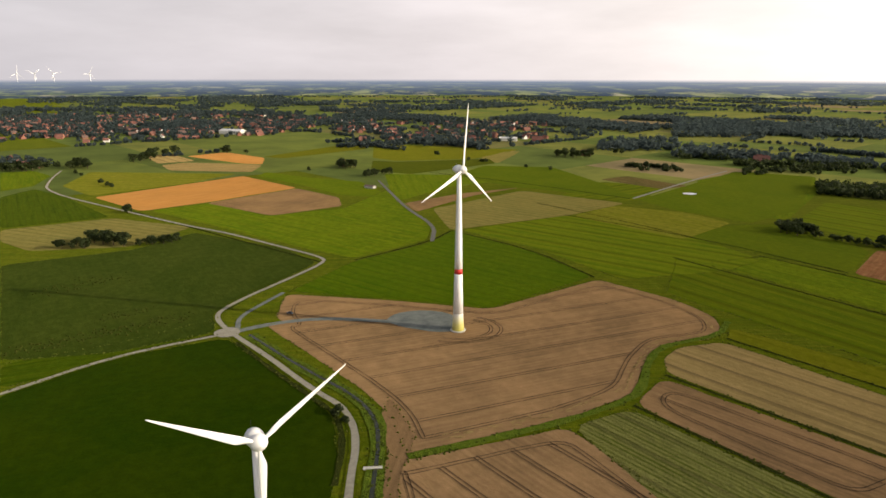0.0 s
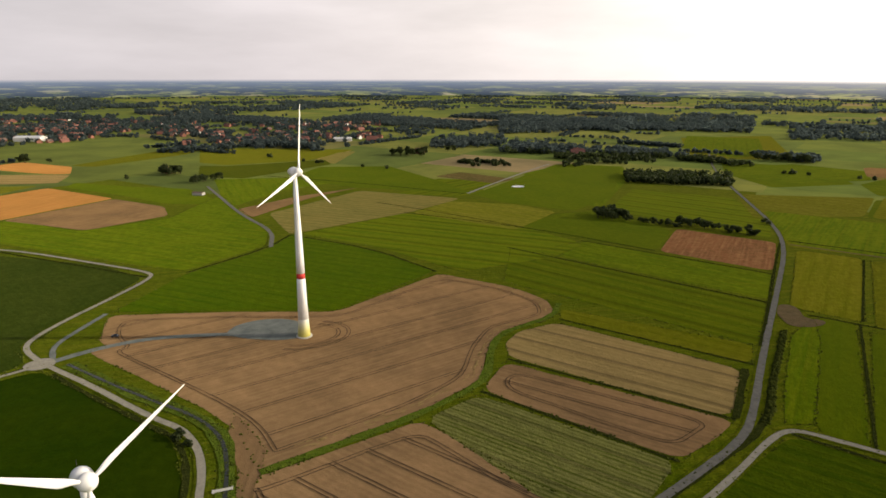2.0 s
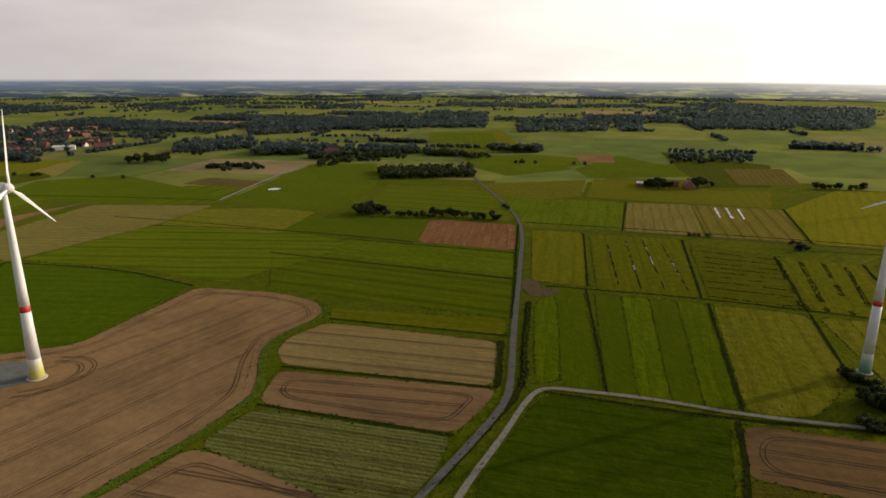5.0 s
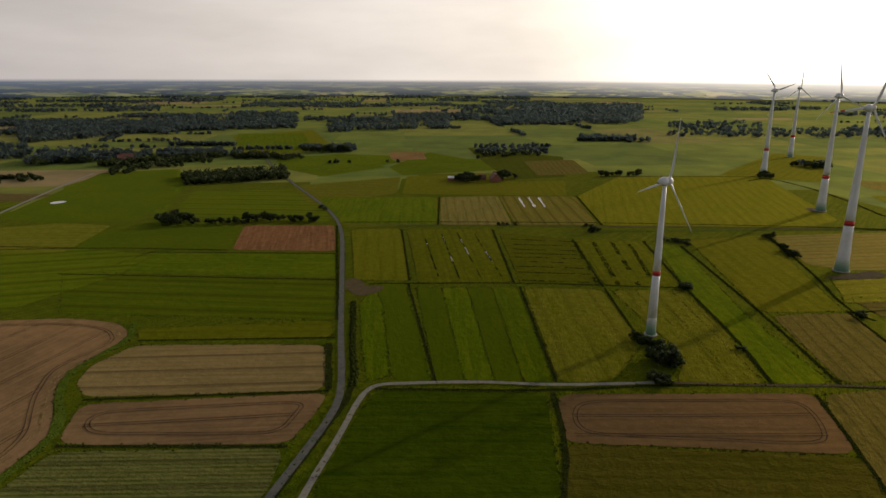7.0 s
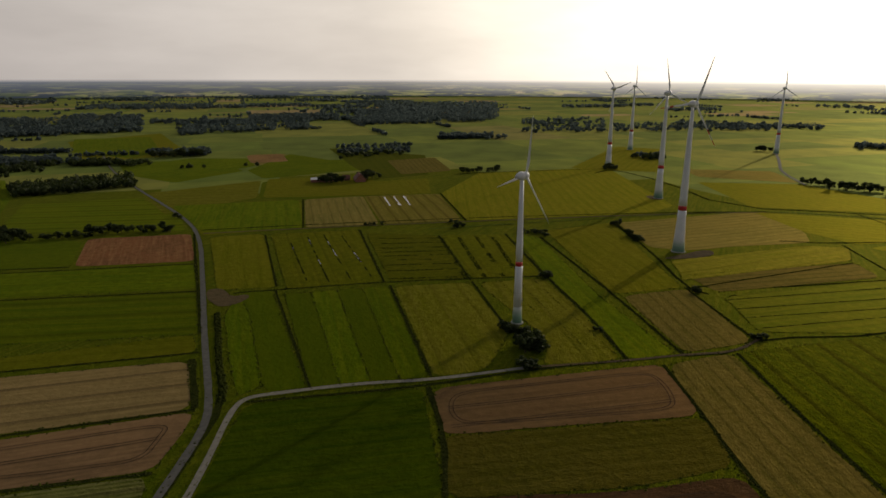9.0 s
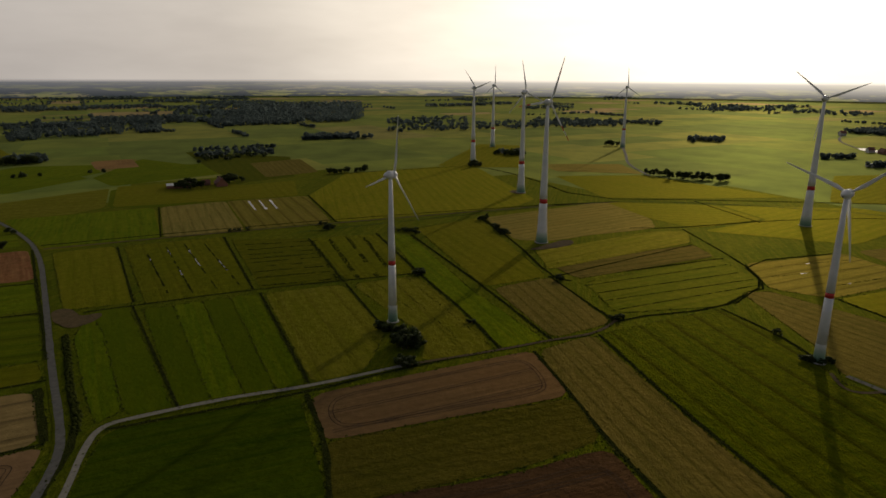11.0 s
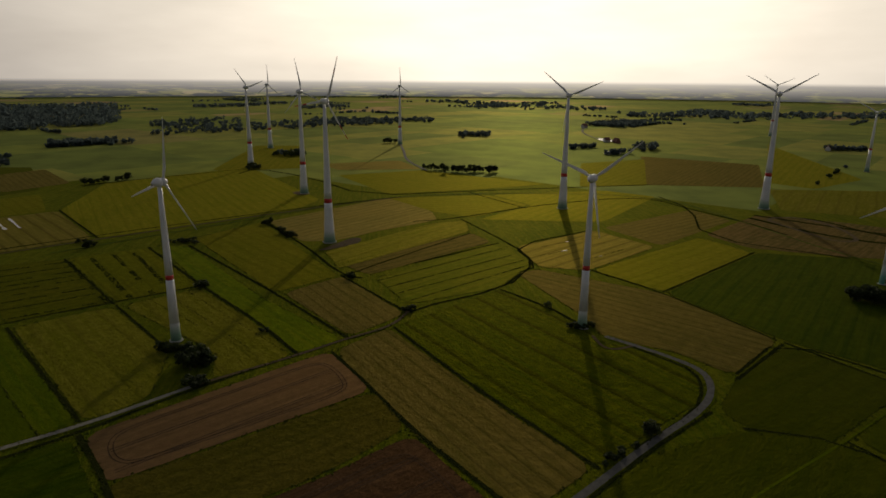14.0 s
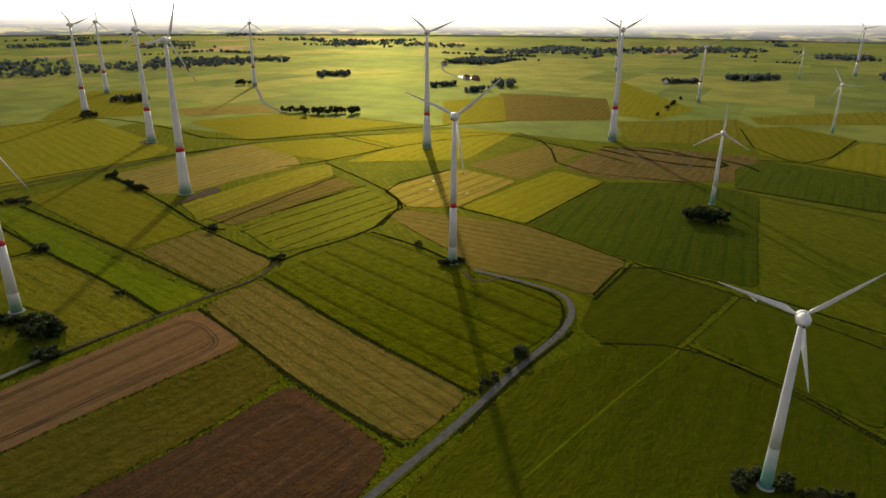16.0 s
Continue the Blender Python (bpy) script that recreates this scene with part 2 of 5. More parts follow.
CROPS = {
    "stubble": (crop("stubble", (0.2602, 0.1677, 0.08717), (0.1627, 0.1077, 0.05834), (0.3161, 0.2117, 0.1137), 3.0, 0.18, 1.2, 0.3, 0.08, 0.05, 0.0, 0.0, 0.45), "harvested brown stubble field with wheel tracks"),
    "stubble2": (crop("stubble_dark", (0.1615, 0.1062, 0.05525), (0.1275, 0.08925, 0.0476), (0.1955, 0.136, 0.068), 8.0, 0.4, 1.0, 0.3, 0.1), "dull brown harvested field with faint strips"),
    "stubble3": (crop("stubble_red", (0.0833, 0.051, 0.0289), (0.0612, 0.0391, 0.02295), (0.119, 0.0782, 0.0459), 2.0, 0.3, 0.8, 0.4, 0.2), "reddish brown rough stubble beside a lane"),
    "clod": (crop("ploughed", (0.2106, 0.1012, 0.054), (0.156, 0.0792, 0.045), (0.2574, 0.1496, 0.081), 3.0, 0.1, 0.7, 0.55, 0.25), "reddish brown bare field beside the road"),
    "straw": (crop("straw", (0.2771, 0.2109, 0.08906), (0.2225, 0.1734, 0.07312), (0.3463, 0.2671, 0.1219), 4.0, 0.35, 1.0, 0.25, 0.15, 0.06, 17.0, 0.75), "pale yellow straw field with darker strips"),
    "straw2": (crop("ripe_corn", (0.4048, 0.2025, 0.05525), (0.3312, 0.1665, 0.04675), (0.46, 0.252, 0.085), 9.0, 0.3, 1.0, 0.15, 0.1), "ripe orange grain field among green meadows"),
    "swath": (crop("swaths", (0.078, 0.098, 0.02), (0.062, 0.08, 0.018), (0.185, 0.19, 0.065), 2.6, 0.75, 1.0, 0.3, 0.3, 0.06, 16.0, 0.6), "mown green field with pale parallel hay rows"),
    "tan": (crop("dry_grass", (0.1685, 0.153, 0.04475), (0.1264, 0.1297, 0.0358), (0.2106, 0.1945, 0.06712), 10.0, 0.35, 1.0, 0.35, 0.15, 0.09, 10.0, 0.3), "dry tan meadow with faint mowing strips"),
    "tan_g": (crop("dry_green", (0.1207, 0.1095, 0.02682), (0.09161, 0.09161, 0.02011), (0.1508, 0.1317, 0.03799), 9.0, 0.4, 0.9, 0.45, 0.25, 0.06, 8.0, 0.5), "olive yellow dry meadow with mowing strips"),
    "grass": (crop("meadow", (0.062, 0.112, 0.004), (0.088, 0.134, 0.005), (0.118, 0.150, 0.008), 12.0, 0.2, 1.0, 0.45, 0.2, 0.085, 22.0, 0.15), "lush green meadow with soft mowing strips"),
    "grass_lit": (crop("mown_meadow", (0.06552, 0.1075, 0.0042), (0.08232, 0.1193, 0.00504), (0.0966, 0.126, 0.00672), 12.0, 0.2, 1.0, 0.3, 0.15, 0.085, 0.0, 0.0, 0.5), "light green freshly mown meadow strip"),
    "grass_v": (crop("vivid_meadow", (0.045, 0.094, 0.003), (0.060, 0.107, 0.0035), (0.080, 0.118, 0.005), 11.0, 0.3, 1.0, 0.4, 0.2, 0.09, 11.0, 0.2), "vivid green meadow with fine mowing lines"),
    "grass_d": (crop("deep_meadow", (0.029, 0.058, 0.003), (0.041, 0.070, 0.0035), (0.06, 0.086, 0.005), 11.0, 0.4, 1.0, 0.4, 0.2, 0.09, 5.5, 0.2), "deep green meadow with fine mowing lines"),
    "pasture": (crop("dark_pasture", (0.018, 0.0405, 0.00225), (0.027, 0.048, 0.002625), (0.0375, 0.057, 0.00375), 0.0, 0.0, 0.8, 0.45, 0.12, 0.08, 0.0, 0.0, 0.2), "smooth dark green pasture beside a lane"),
    "grass_y": (crop("yellow_meadow", (0.1074, 0.1323, 0.005), (0.1276, 0.1421, 0.007), (0.1584, 0.1666, 0.012), 12.0, 0.4, 1.0, 0.4, 0.2, 0.09, 12.0, 0.12), "yellowish green sunlit meadow between ditches"),
    "grass_str": (crop("striped_meadow", (0.054, 0.098, 0.004), (0.072, 0.112, 0.004), (0.115, 0.142, 0.008), 14.0, 0.5, 1.0, 0.25, 0.2, 0.09, 28.0, 0.5), "green meadow with clear lighter mowing stripes"),
    "rough": (crop("reed_bed", (0.02984, 0.0486, 0.008505), (0.04131, 0.05954, 0.01215), (0.05738, 0.07533, 0.0158), 0.0, 0.0, 0.6, 0.5, 0.2, 0.09, 0.0, 0.0, 0.25), "dark olive overgrown reed meadow"),
    "rough_g": (crop("tussock", (0.0759, 0.08298, 0.008096), (0.1012, 0.09513, 0.01316), (0.1265, 0.1194, 0.02024), 7.0, 0.5, 0.6, 0.35, 0.35, 0.06), "rough tussocky green pasture with pale tips"),
    "rough_b": (crop("tussock_bright", (0.0663, 0.102, 0.0034), (0.085, 0.1139, 0.00425), (0.1062, 0.1224, 0.0068), 5.0, 0.6, 0.6, 0.65, 0.8, 0.06, 21.0, 0.7), "rough bright green pasture with uneven rows"),
    "wetgrass": (crop("wet_meadow", (0.105, 0.128, 0.005), (0.128, 0.140, 0.008), (0.09, 0.108, 0.007), 13.0, 0.4, 0.8, 0.5, 0.35, 0.09, 13.0, 0.25), "wet meadow cut by narrow drainage furrows"),
    "wet_y": (crop("wet_yellow", (0.1403, 0.135, 0.0252), (0.1105, 0.1152, 0.018), (0.1785, 0.1665, 0.0405), 14.0, 0.4, 1.0, 0.3, 0.2, 0.09, 14.0, 0.6), "yellow wet meadow with glinting puddle furrows"),
    "ditchf": (crop("drained", (0.072, 0.105, 0.008), (0.092, 0.115, 0.010), (0.110, 0.124, 0.016), 9.0, 0.3, 0.9, 0.4, 0.3, 0.09, 11.0, 0.2), "green meadow ruled by dark parallel ditches"),
    "olive": (crop("olive_meadow", (0.048, 0.070, 0.004), (0.060, 0.080, 0.005), (0.078, 0.092, 0.008), 13.0, 0.4, 0.9, 0.35, 0.2, 0.06, 0.0, 0.0, 0.6), "dark olive green meadow beside a lane"),
    "olive_y": (crop("olive_striped", (0.1144, 0.1339, 0.0088), (0.1397, 0.1513, 0.0132), (0.1729, 0.1774, 0.022), 10.0, 0.35, 0.8, 0.5, 0.35, 0.07, 19.0, 0.25), "olive green meadow with faint brown strips"),
    "heath": (crop("bare_heath", (0.135, 0.105, 0.045), (0.09, 0.085, 0.03), (0.18, 0.14, 0.065), 0.0, 0.0, 0.6, 0.6, 0.5), "brown rough heath with worn earth tracks"),
}
GROUND = crop("wild_grass", (0.066, 0.098, 0.006), (0.09, 0.116, 0.009), (0.115, 0.130, 0.014), 0.0, 0.0, 0.7, 0.5, 0.5)
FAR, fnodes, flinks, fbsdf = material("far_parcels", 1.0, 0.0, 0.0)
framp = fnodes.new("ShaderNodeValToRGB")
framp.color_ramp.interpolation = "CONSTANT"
# greens paled with some blue: a little haze mixed into the parcel colours
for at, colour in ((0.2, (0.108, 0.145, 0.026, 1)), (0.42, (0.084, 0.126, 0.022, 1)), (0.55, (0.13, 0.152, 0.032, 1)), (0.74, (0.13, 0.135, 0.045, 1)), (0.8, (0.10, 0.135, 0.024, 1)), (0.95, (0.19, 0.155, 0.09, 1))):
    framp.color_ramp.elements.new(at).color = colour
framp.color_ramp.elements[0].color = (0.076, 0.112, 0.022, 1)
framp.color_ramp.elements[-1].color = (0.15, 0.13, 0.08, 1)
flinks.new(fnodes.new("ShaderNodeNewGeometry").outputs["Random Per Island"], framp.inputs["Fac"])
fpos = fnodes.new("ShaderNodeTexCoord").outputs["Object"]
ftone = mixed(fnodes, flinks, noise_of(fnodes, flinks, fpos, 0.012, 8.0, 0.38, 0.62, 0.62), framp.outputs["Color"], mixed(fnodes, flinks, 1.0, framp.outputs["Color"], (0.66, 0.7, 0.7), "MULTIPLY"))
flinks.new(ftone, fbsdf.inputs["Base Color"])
# stronger and paler gloss than the near crops, added as haze
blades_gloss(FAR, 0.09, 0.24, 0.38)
MOUND = crop("low_mounds", (0.062, 0.088, 0.004), (0.085, 0.10, 0.006), (0.10, 0.11, 0.01), 0.0, 0.0, 0.6, 0.4, 0.2, 0.06)
DITCH = plain("ditch_bank", (0.018, 0.024, 0.005), (0.040, 0.047, 0.010), 0.4, 0.9, 0, 0.0, relief=0.3)
WATER = plain("ditch_water", (0.012, 0.016, 0.012), (0.03, 0.034, 0.022), 0.3, 0.2, 0, 0.25)
TRACKS = plain("wheel_track", (0.05, 0.034, 0.02), (0.085, 0.058, 0.034), 0.6, 0.95, 0, 0.1)
ROAD = plain("grey_asphalt", (0.085, 0.087, 0.08), (0.14, 0.134, 0.122), 0.35, 0.85, 0, 0.25, relief=0.03)
GRAVEL = plain("pale_gravel", (0.19, 0.18, 0.15), (0.27, 0.255, 0.215), 0.5, 0.95, 0, 0.15, relief=0.05)
SLATE = plain("blue_gravel", (0.09, 0.105, 0.10), (0.16, 0.17, 0.16), 0.15, 0.9, 0, 0.2, relief=0.05)
EARTH = plain("bare_earth", (0.125, 0.09, 0.045), (0.08, 0.064, 0.032), 0.2, 0.95, 0, 0.1, relief=0.1)
TUFT = plain("tall_grass", (0.065, 0.088, 0.012), (0.135, 0.145, 0.028), 0.4, 0.95, 0, 0.0, True)
BANK = plain("ditch_grass", (0.055, 0.092, 0.008), (0.095, 0.125, 0.014), 0.25, 0.95, 0, 0.05, relief=0.3)
TUFT_DARK = plain("dark_reeds", (0.022, 0.03, 0.005), (0.055, 0.064, 0.012), 0.4, 0.9, 0, 0.0, True)
LEAF = plain("leaves", (0.016, 0.028, 0.008), (0.052, 0.068, 0.016), 0.3, 0.75, 0, 0.25, True)
# leaves of the far woods, blued and paled: haze put into their colour
LEAF_HAZE = plain("hazed_leaves", (0.048, 0.07, 0.075), (0.10, 0.125, 0.115), 0.02, 0.9, 0, 0.15, True)
# far foliage lets the low light through, in a grey picked to suggest haze
fl = LEAF_HAZE.node_tree
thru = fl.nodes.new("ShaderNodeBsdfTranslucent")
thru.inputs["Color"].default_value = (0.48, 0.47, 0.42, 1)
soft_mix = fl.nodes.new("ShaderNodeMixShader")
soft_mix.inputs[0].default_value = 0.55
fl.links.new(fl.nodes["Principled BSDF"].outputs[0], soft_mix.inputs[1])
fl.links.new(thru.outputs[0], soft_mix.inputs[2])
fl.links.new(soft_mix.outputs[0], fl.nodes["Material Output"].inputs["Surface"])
BARK = plain("bark", (0.06, 0.045, 0.03), (0.11, 0.085, 0.06), 2.0, 0.9, 0, 0.2)
WHITE = plain("white_paint", (0.80, 0.80, 0.79), (0.70, 0.70, 0.69), 0.15, 0.42, 0, 0.45)
BLADE = plain("blade_gelcoat", (0.80, 0.80, 0.79), (0.72, 0.72, 0.71), 0.25, 0.35, 0, 0.5)
RED = plain("signal_red", (0.55, 0.03, 0.025), (0.46, 0.035, 0.03), 0.3, 0.5)
DARK = plain("dark_rubber", (0.02, 0.02, 0.02), (0.035, 0.035, 0.035), 1.0, 0.7)
CONCRETE = plain("concrete", (0.36, 0.35, 0.32), (0.46, 0.45, 0.42), 0.6, 0.9, 0, 0.2, relief=0.02)
TILES = plain("red_roof_tiles", (0.15, 0.066, 0.05), (0.22, 0.10, 0.078), 0.4, 0.8, 0, 0.25)
TILES_DARK = plain("dark_roof_tiles", (0.10, 0.07, 0.06), (0.17, 0.11, 0.09), 0.4, 0.8, 0, 0.25)
BRICK = plain("red_brick", (0.25, 0.11, 0.075), (0.34, 0.17, 0.12), 0.8, 0.85, 0, 0.2)
PLASTER = plain("pale_plaster", (0.72, 0.70, 0.66), (0.60, 0.58, 0.54), 0.5, 0.8, 0, 0.2)
SHEET = plain("pale_sheet_roof", (0.62, 0.62, 0.62), (0.5, 0.5, 0.5), 0.2, 0.35, 0, 0.5)
PANE = plain("window_glass", (0.03, 0.035, 0.04), (0.05, 0.055, 0.06), 0.5, 0.08, 0, 0.5)
CAR_PAINT = plain("dark_car_paint", (0.05, 0.055, 0.065), (0.07, 0.075, 0.085), 0.8, 0.3, 0.3, 0.5)
BASE_TONES = {
    "yellow": [(0.62, 0.60, 0.38), (0.50, 0.47, 0.16), (0.42, 0.38, 0.07)],
    "green": [(0.42, 0.50, 0.40), (0.20, 0.32, 0.22), (0.09, 0.19, 0.12)],
    "teal": [(0.50, 0.62, 0.57), (0.20, 0.42, 0.34), (0.06, 0.26, 0.19)],
}
BASES = {}
for key, tones in BASE_TONES.items():
    top, middle, foot_ = [Vector(c) for c in tones]
    steps = [foot_.lerp(middle, k / 5) for k in range(5)] + [middle.lerp(top, k / 4) for k in range(4)] + [top.lerp(Vector((0.78, 0.78, 0.76)), k / 5) for k in range(5)]
    BASES[key] = [plain("base_%s_ring" % key, tuple(c), tuple(c * 0.9), 0.3, 0.45) for c in steps]

# distance: glowing backdrop of far land, parcels and woods painted to fade into haze
HAZE = bpy.data.materials.new("painted_haze")
HAZE.use_nodes = True
hn, hl = HAZE.node_tree.nodes, HAZE.node_tree.links
hn.remove(hn["Principled BSDF"])
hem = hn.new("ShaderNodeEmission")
RIM = 4800.0


def hmath(operation, *values):
    n = hn.new("ShaderNodeMath")
    n.operation = operation
    for i, value in enumerate(values):
        if isinstance(value, (int, float)):
            n.inputs[i].default_value = value
        else:
            hl.new(value, n.inputs[i])
    return n.outputs[0]


def hramp_of(stops, value):
    n = hn.new("ShaderNodeValToRGB")
    n.color_ramp.elements[0].color, n.color_ramp.elements[1].color = stops[0][1], stops[-1][1]
    for at, colour in stops[1:-1]:
        n.color_ramp.elements.new(at).color = colour
    hl.new(value, n.inputs["Fac"])
    return n.outputs["Color"]


hpos = hn.new("ShaderNodeTexCoord").outputs["Object"]
hxyz = hn.new("ShaderNodeSeparateXYZ")
hl.new(hpos, hxyz.inputs[0])
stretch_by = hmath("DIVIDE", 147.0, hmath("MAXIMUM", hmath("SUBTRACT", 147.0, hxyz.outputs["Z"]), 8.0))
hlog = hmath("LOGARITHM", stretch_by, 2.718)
hcomb = hn.new("ShaderNodeCombineXYZ")
hl.new(hmath("MULTIPLY", hxyz.outputs["X"], 0.010), hcomb.inputs[0])
hl.new(hmath("MULTIPLY", hxyz.outputs["Y"], 0.010), hcomb.inputs[1])
hl.new(hmath("MULTIPLY", hlog, 8.0), hcomb.inputs[2])
hflat = hcomb.outputs[0]
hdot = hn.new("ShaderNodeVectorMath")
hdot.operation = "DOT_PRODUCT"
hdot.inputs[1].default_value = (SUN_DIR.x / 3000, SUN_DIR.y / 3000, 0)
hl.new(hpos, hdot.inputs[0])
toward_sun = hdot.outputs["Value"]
# haze colour and land brightness, both painted brighter towards the sun
haze_colour = hramp_of([(0.0, (0.27, 0.32, 0.42, 1)), (0.35, (0.37, 0.39, 0.45, 1)), (0.7, (0.70, 0.66, 0.64, 1)), (0.88, (1.9, 1.72, 1.52, 1)), (1.0, (3.3, 2.95, 2.45, 1))], toward_sun)
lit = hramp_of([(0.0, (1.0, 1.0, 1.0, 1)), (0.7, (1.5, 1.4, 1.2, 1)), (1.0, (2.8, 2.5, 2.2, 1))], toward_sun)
cells = hn.new("ShaderNodeTexVoronoi")
cells.inputs["Scale"].default_value = 1.0
hl.new(hflat, cells.inputs["Vector"])
tone = hn.new("ShaderNodeSeparateColor")
hl.new(cells.outputs["Color"], tone.inputs[0])
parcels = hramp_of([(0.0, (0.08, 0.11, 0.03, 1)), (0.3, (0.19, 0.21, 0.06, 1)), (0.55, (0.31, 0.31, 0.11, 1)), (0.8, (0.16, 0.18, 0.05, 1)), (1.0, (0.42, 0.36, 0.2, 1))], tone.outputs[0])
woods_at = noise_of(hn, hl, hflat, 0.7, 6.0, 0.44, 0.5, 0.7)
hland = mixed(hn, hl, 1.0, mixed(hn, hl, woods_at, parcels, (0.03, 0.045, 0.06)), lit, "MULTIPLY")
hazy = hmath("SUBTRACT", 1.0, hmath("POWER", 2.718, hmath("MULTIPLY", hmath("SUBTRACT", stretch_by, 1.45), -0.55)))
hl.new(mixed(hn, hl, hazy, hland, haze_colour), hem.inputs["Color"])
# the topmost part thins out into the sky
edge = hn.new("ShaderNodeMapRange")
edge.inputs[1].default_value, edge.inputs[2].default_value = 114.0, 127.5
hl.new(hxyz.outputs["Z"], edge.inputs[0])
clear = hn.new("ShaderNodeBsdfTransparent")
melt = hn.new("ShaderNodeMixShader")
hl.new(edge.outputs[0], melt.inputs[0])
hl.new(hem.outputs[0], melt.inputs[1])
hl.new(clear.outputs[0], melt.inputs[2])
hl.new(melt.outputs[0], hn["Material Output"].inputs["Surface"])


def leafy(m, share):
    """Leaves let light through."""
    nodes, links = m.node_tree.nodes, m.node_tree.links
    bsdf = nodes["Principled BSDF"]
    thin_ = nodes.new("ShaderNodeBsdfTranslucent")
    links.new(bsdf.inputs["Base Color"].links[0].from_socket, thin_.inputs["Color"])
    both = nodes.new("ShaderNodeMixShader")
    both.inputs[0].default_value = share * 1.25
    links.new(bsdf.outputs[0], both.inputs[1])
    links.new(thin_.outputs[0], both.inputs[2])
    links.new(both.outputs[0], nodes["Material Output"].inputs["Surface"])


leafy(LEAF, 0.35)
leafy(LEAF_HAZE, 0.5)
leafy(TUFT, 0.4)

# ---- builders ----
rng = random.Random(7)
nrng = np.random.default_rng(11)


def rise(x, y):
    """Height of the land: a flat coastal plain."""
    return 0.0


def mesh_of(name, verts, faces, mat, smooth=False):
    me = bpy.data.meshes.new(name)
    me.from_pydata(verts, [], faces)
    me.materials.append(mat)
    if smooth:
        me.polygons.foreach_set("use_smooth", [True] * len(me.polygons))
    me.update()
    return me


def piece(name, me, parent=None, label="", place=None):
    ob = new(name, me)
    if parent:
        ob.parent = parent
    if place is not None:
        ob.matrix_local = place
    return tagged(ob, label)


def root(name, label, category, place, group=""):
    ob = tagged(new(name), label, category, group)
    ob.matrix_world = place
    return ob


def finish(bm, name, mat, smooth=False):
    me = bpy.data.meshes.new(name)
    bm.to_mesh(me)
    bm.free()
    me.materials.append(mat)
    if smooth:
        me.polygons.foreach_set("use_smooth", [len(p.vertices) < 5 for p in me.polygons])
    return me


def rounded(points, rounds=2, cut=0.15, most=5.0):
    """Cut the corners of a closed outline."""
    pts = [Vector(p) for p in points]
    for _ in range(rounds):
        out = []
        for i, p in enumerate(pts):
            q = pts[(i + 1) % len(pts)]
            d = q - p
            k = min(cut * d.length, most) / max(d.length, 1e-6)
            out += [p + d * k, q - d * k]
        pts = out
    return pts


def fine(points, step, closed=True, wobble=0.0):
    """The outline with points every step metres, a little uneven."""
    out, n = [], len(points)
    for i in range(n if closed else n - 1):
        p, q = Vector(points[i]), Vector(points[(i + 1) % n])
        k = max(1, int((q - p).length / step))
        side = Vector((-(q - p).y, (q - p).x)).normalized() if (q - p).length > 1e-6 else Vector((0, 0))
        for j in range(k):
            s = p + (q - p) * (j / k)
            off = wobble * noise.noise(Vector((s.x * 0.09, s.y * 0.09, 3.0))) if wobble else 0.0
            out.append(s + side * off)
    if not closed:
        out.append(Vector(points[-1]))
    return out


def smooth_line(points, rounds=2):
    pts = [Vector(p) for p in points]
    for _ in range(rounds):
        out = [pts[0]]
        for p, q in zip(pts, pts[1:]):
            out += [p.lerp(q, 0.25), p.lerp(q, 0.75)]
        pts = out + [pts[-1]]
    return pts


def strip_data(points, width, z, wobble=0.0):
    """Vertices and quads of a band along a line."""
    verts, faces = [], []
    for i, p in enumerate(points):
        a, b = points[max(i - 1, 0)], points[min(i + 1, len(points) - 1)]
        d = (b - a).normalized()
        s = Vector((-d.y, d.x))
        w = width / 2 + (wobble * noise.noise(Vector((p.x * 0.13, p.y * 0.13, 9.0))) if wobble else 0.0)
        for k in (1, -1):
            v = p + s * w * k
            verts.append((v.x, v.y, z + rise(v.x, v.y)))
        if i:
            faces.append((2 * i - 2, 2 * i - 1, 2 * i + 1, 2 * i))
    return verts, faces


def inside(x, y, poly):
    hit, j = False, len(poly) - 1
    for i in range(len(poly)):
        (xi, yi), (xj, yj) = poly[i], poly[j]
        if (yi > y) != (yj > y) and x < (xj - xi) * (y - yi) / (yj - yi) + xi:
            hit = not hit
        j = i
    return hit


def foliage(centres, radii, count, size, flat=0.85):
    """Leaf clumps as small tilted quads scattered through lobes."""
    c, r = np.repeat(np.array(centres, float), count, 0), np.repeat(np.array(radii, float), count)
    n = len(c)
    way = nrng.normal(size=(n, 3))
    way /= np.linalg.norm(way, axis=1)[:, None]
    far = r * (0.55 + 0.5 * nrng.random(n))
    at = c + way * far[:, None] * np.array([1, 1, flat])
    u = np.cross(way + nrng.normal(scale=0.55, size=(n, 3)), nrng.normal(size=(n, 3)))
    u /= np.linalg.norm(u, axis=1)[:, None] + 1e-9
    v = np.cross(way, u)
    s = (size * (0.6 + 0.8 * nrng.random(n)))[:, None]
    lift = way * s * 0.35
    quads = np.stack([at - u * s - v * s * 0.6, at + u * s * 0.8 - v * s + lift, at + u * s + v * s * 0.7, at - u * s * 0.7 + v * s + lift], 1)
    return quads.reshape(-1, 3), np.arange(n * 4).reshape(-1, 4)


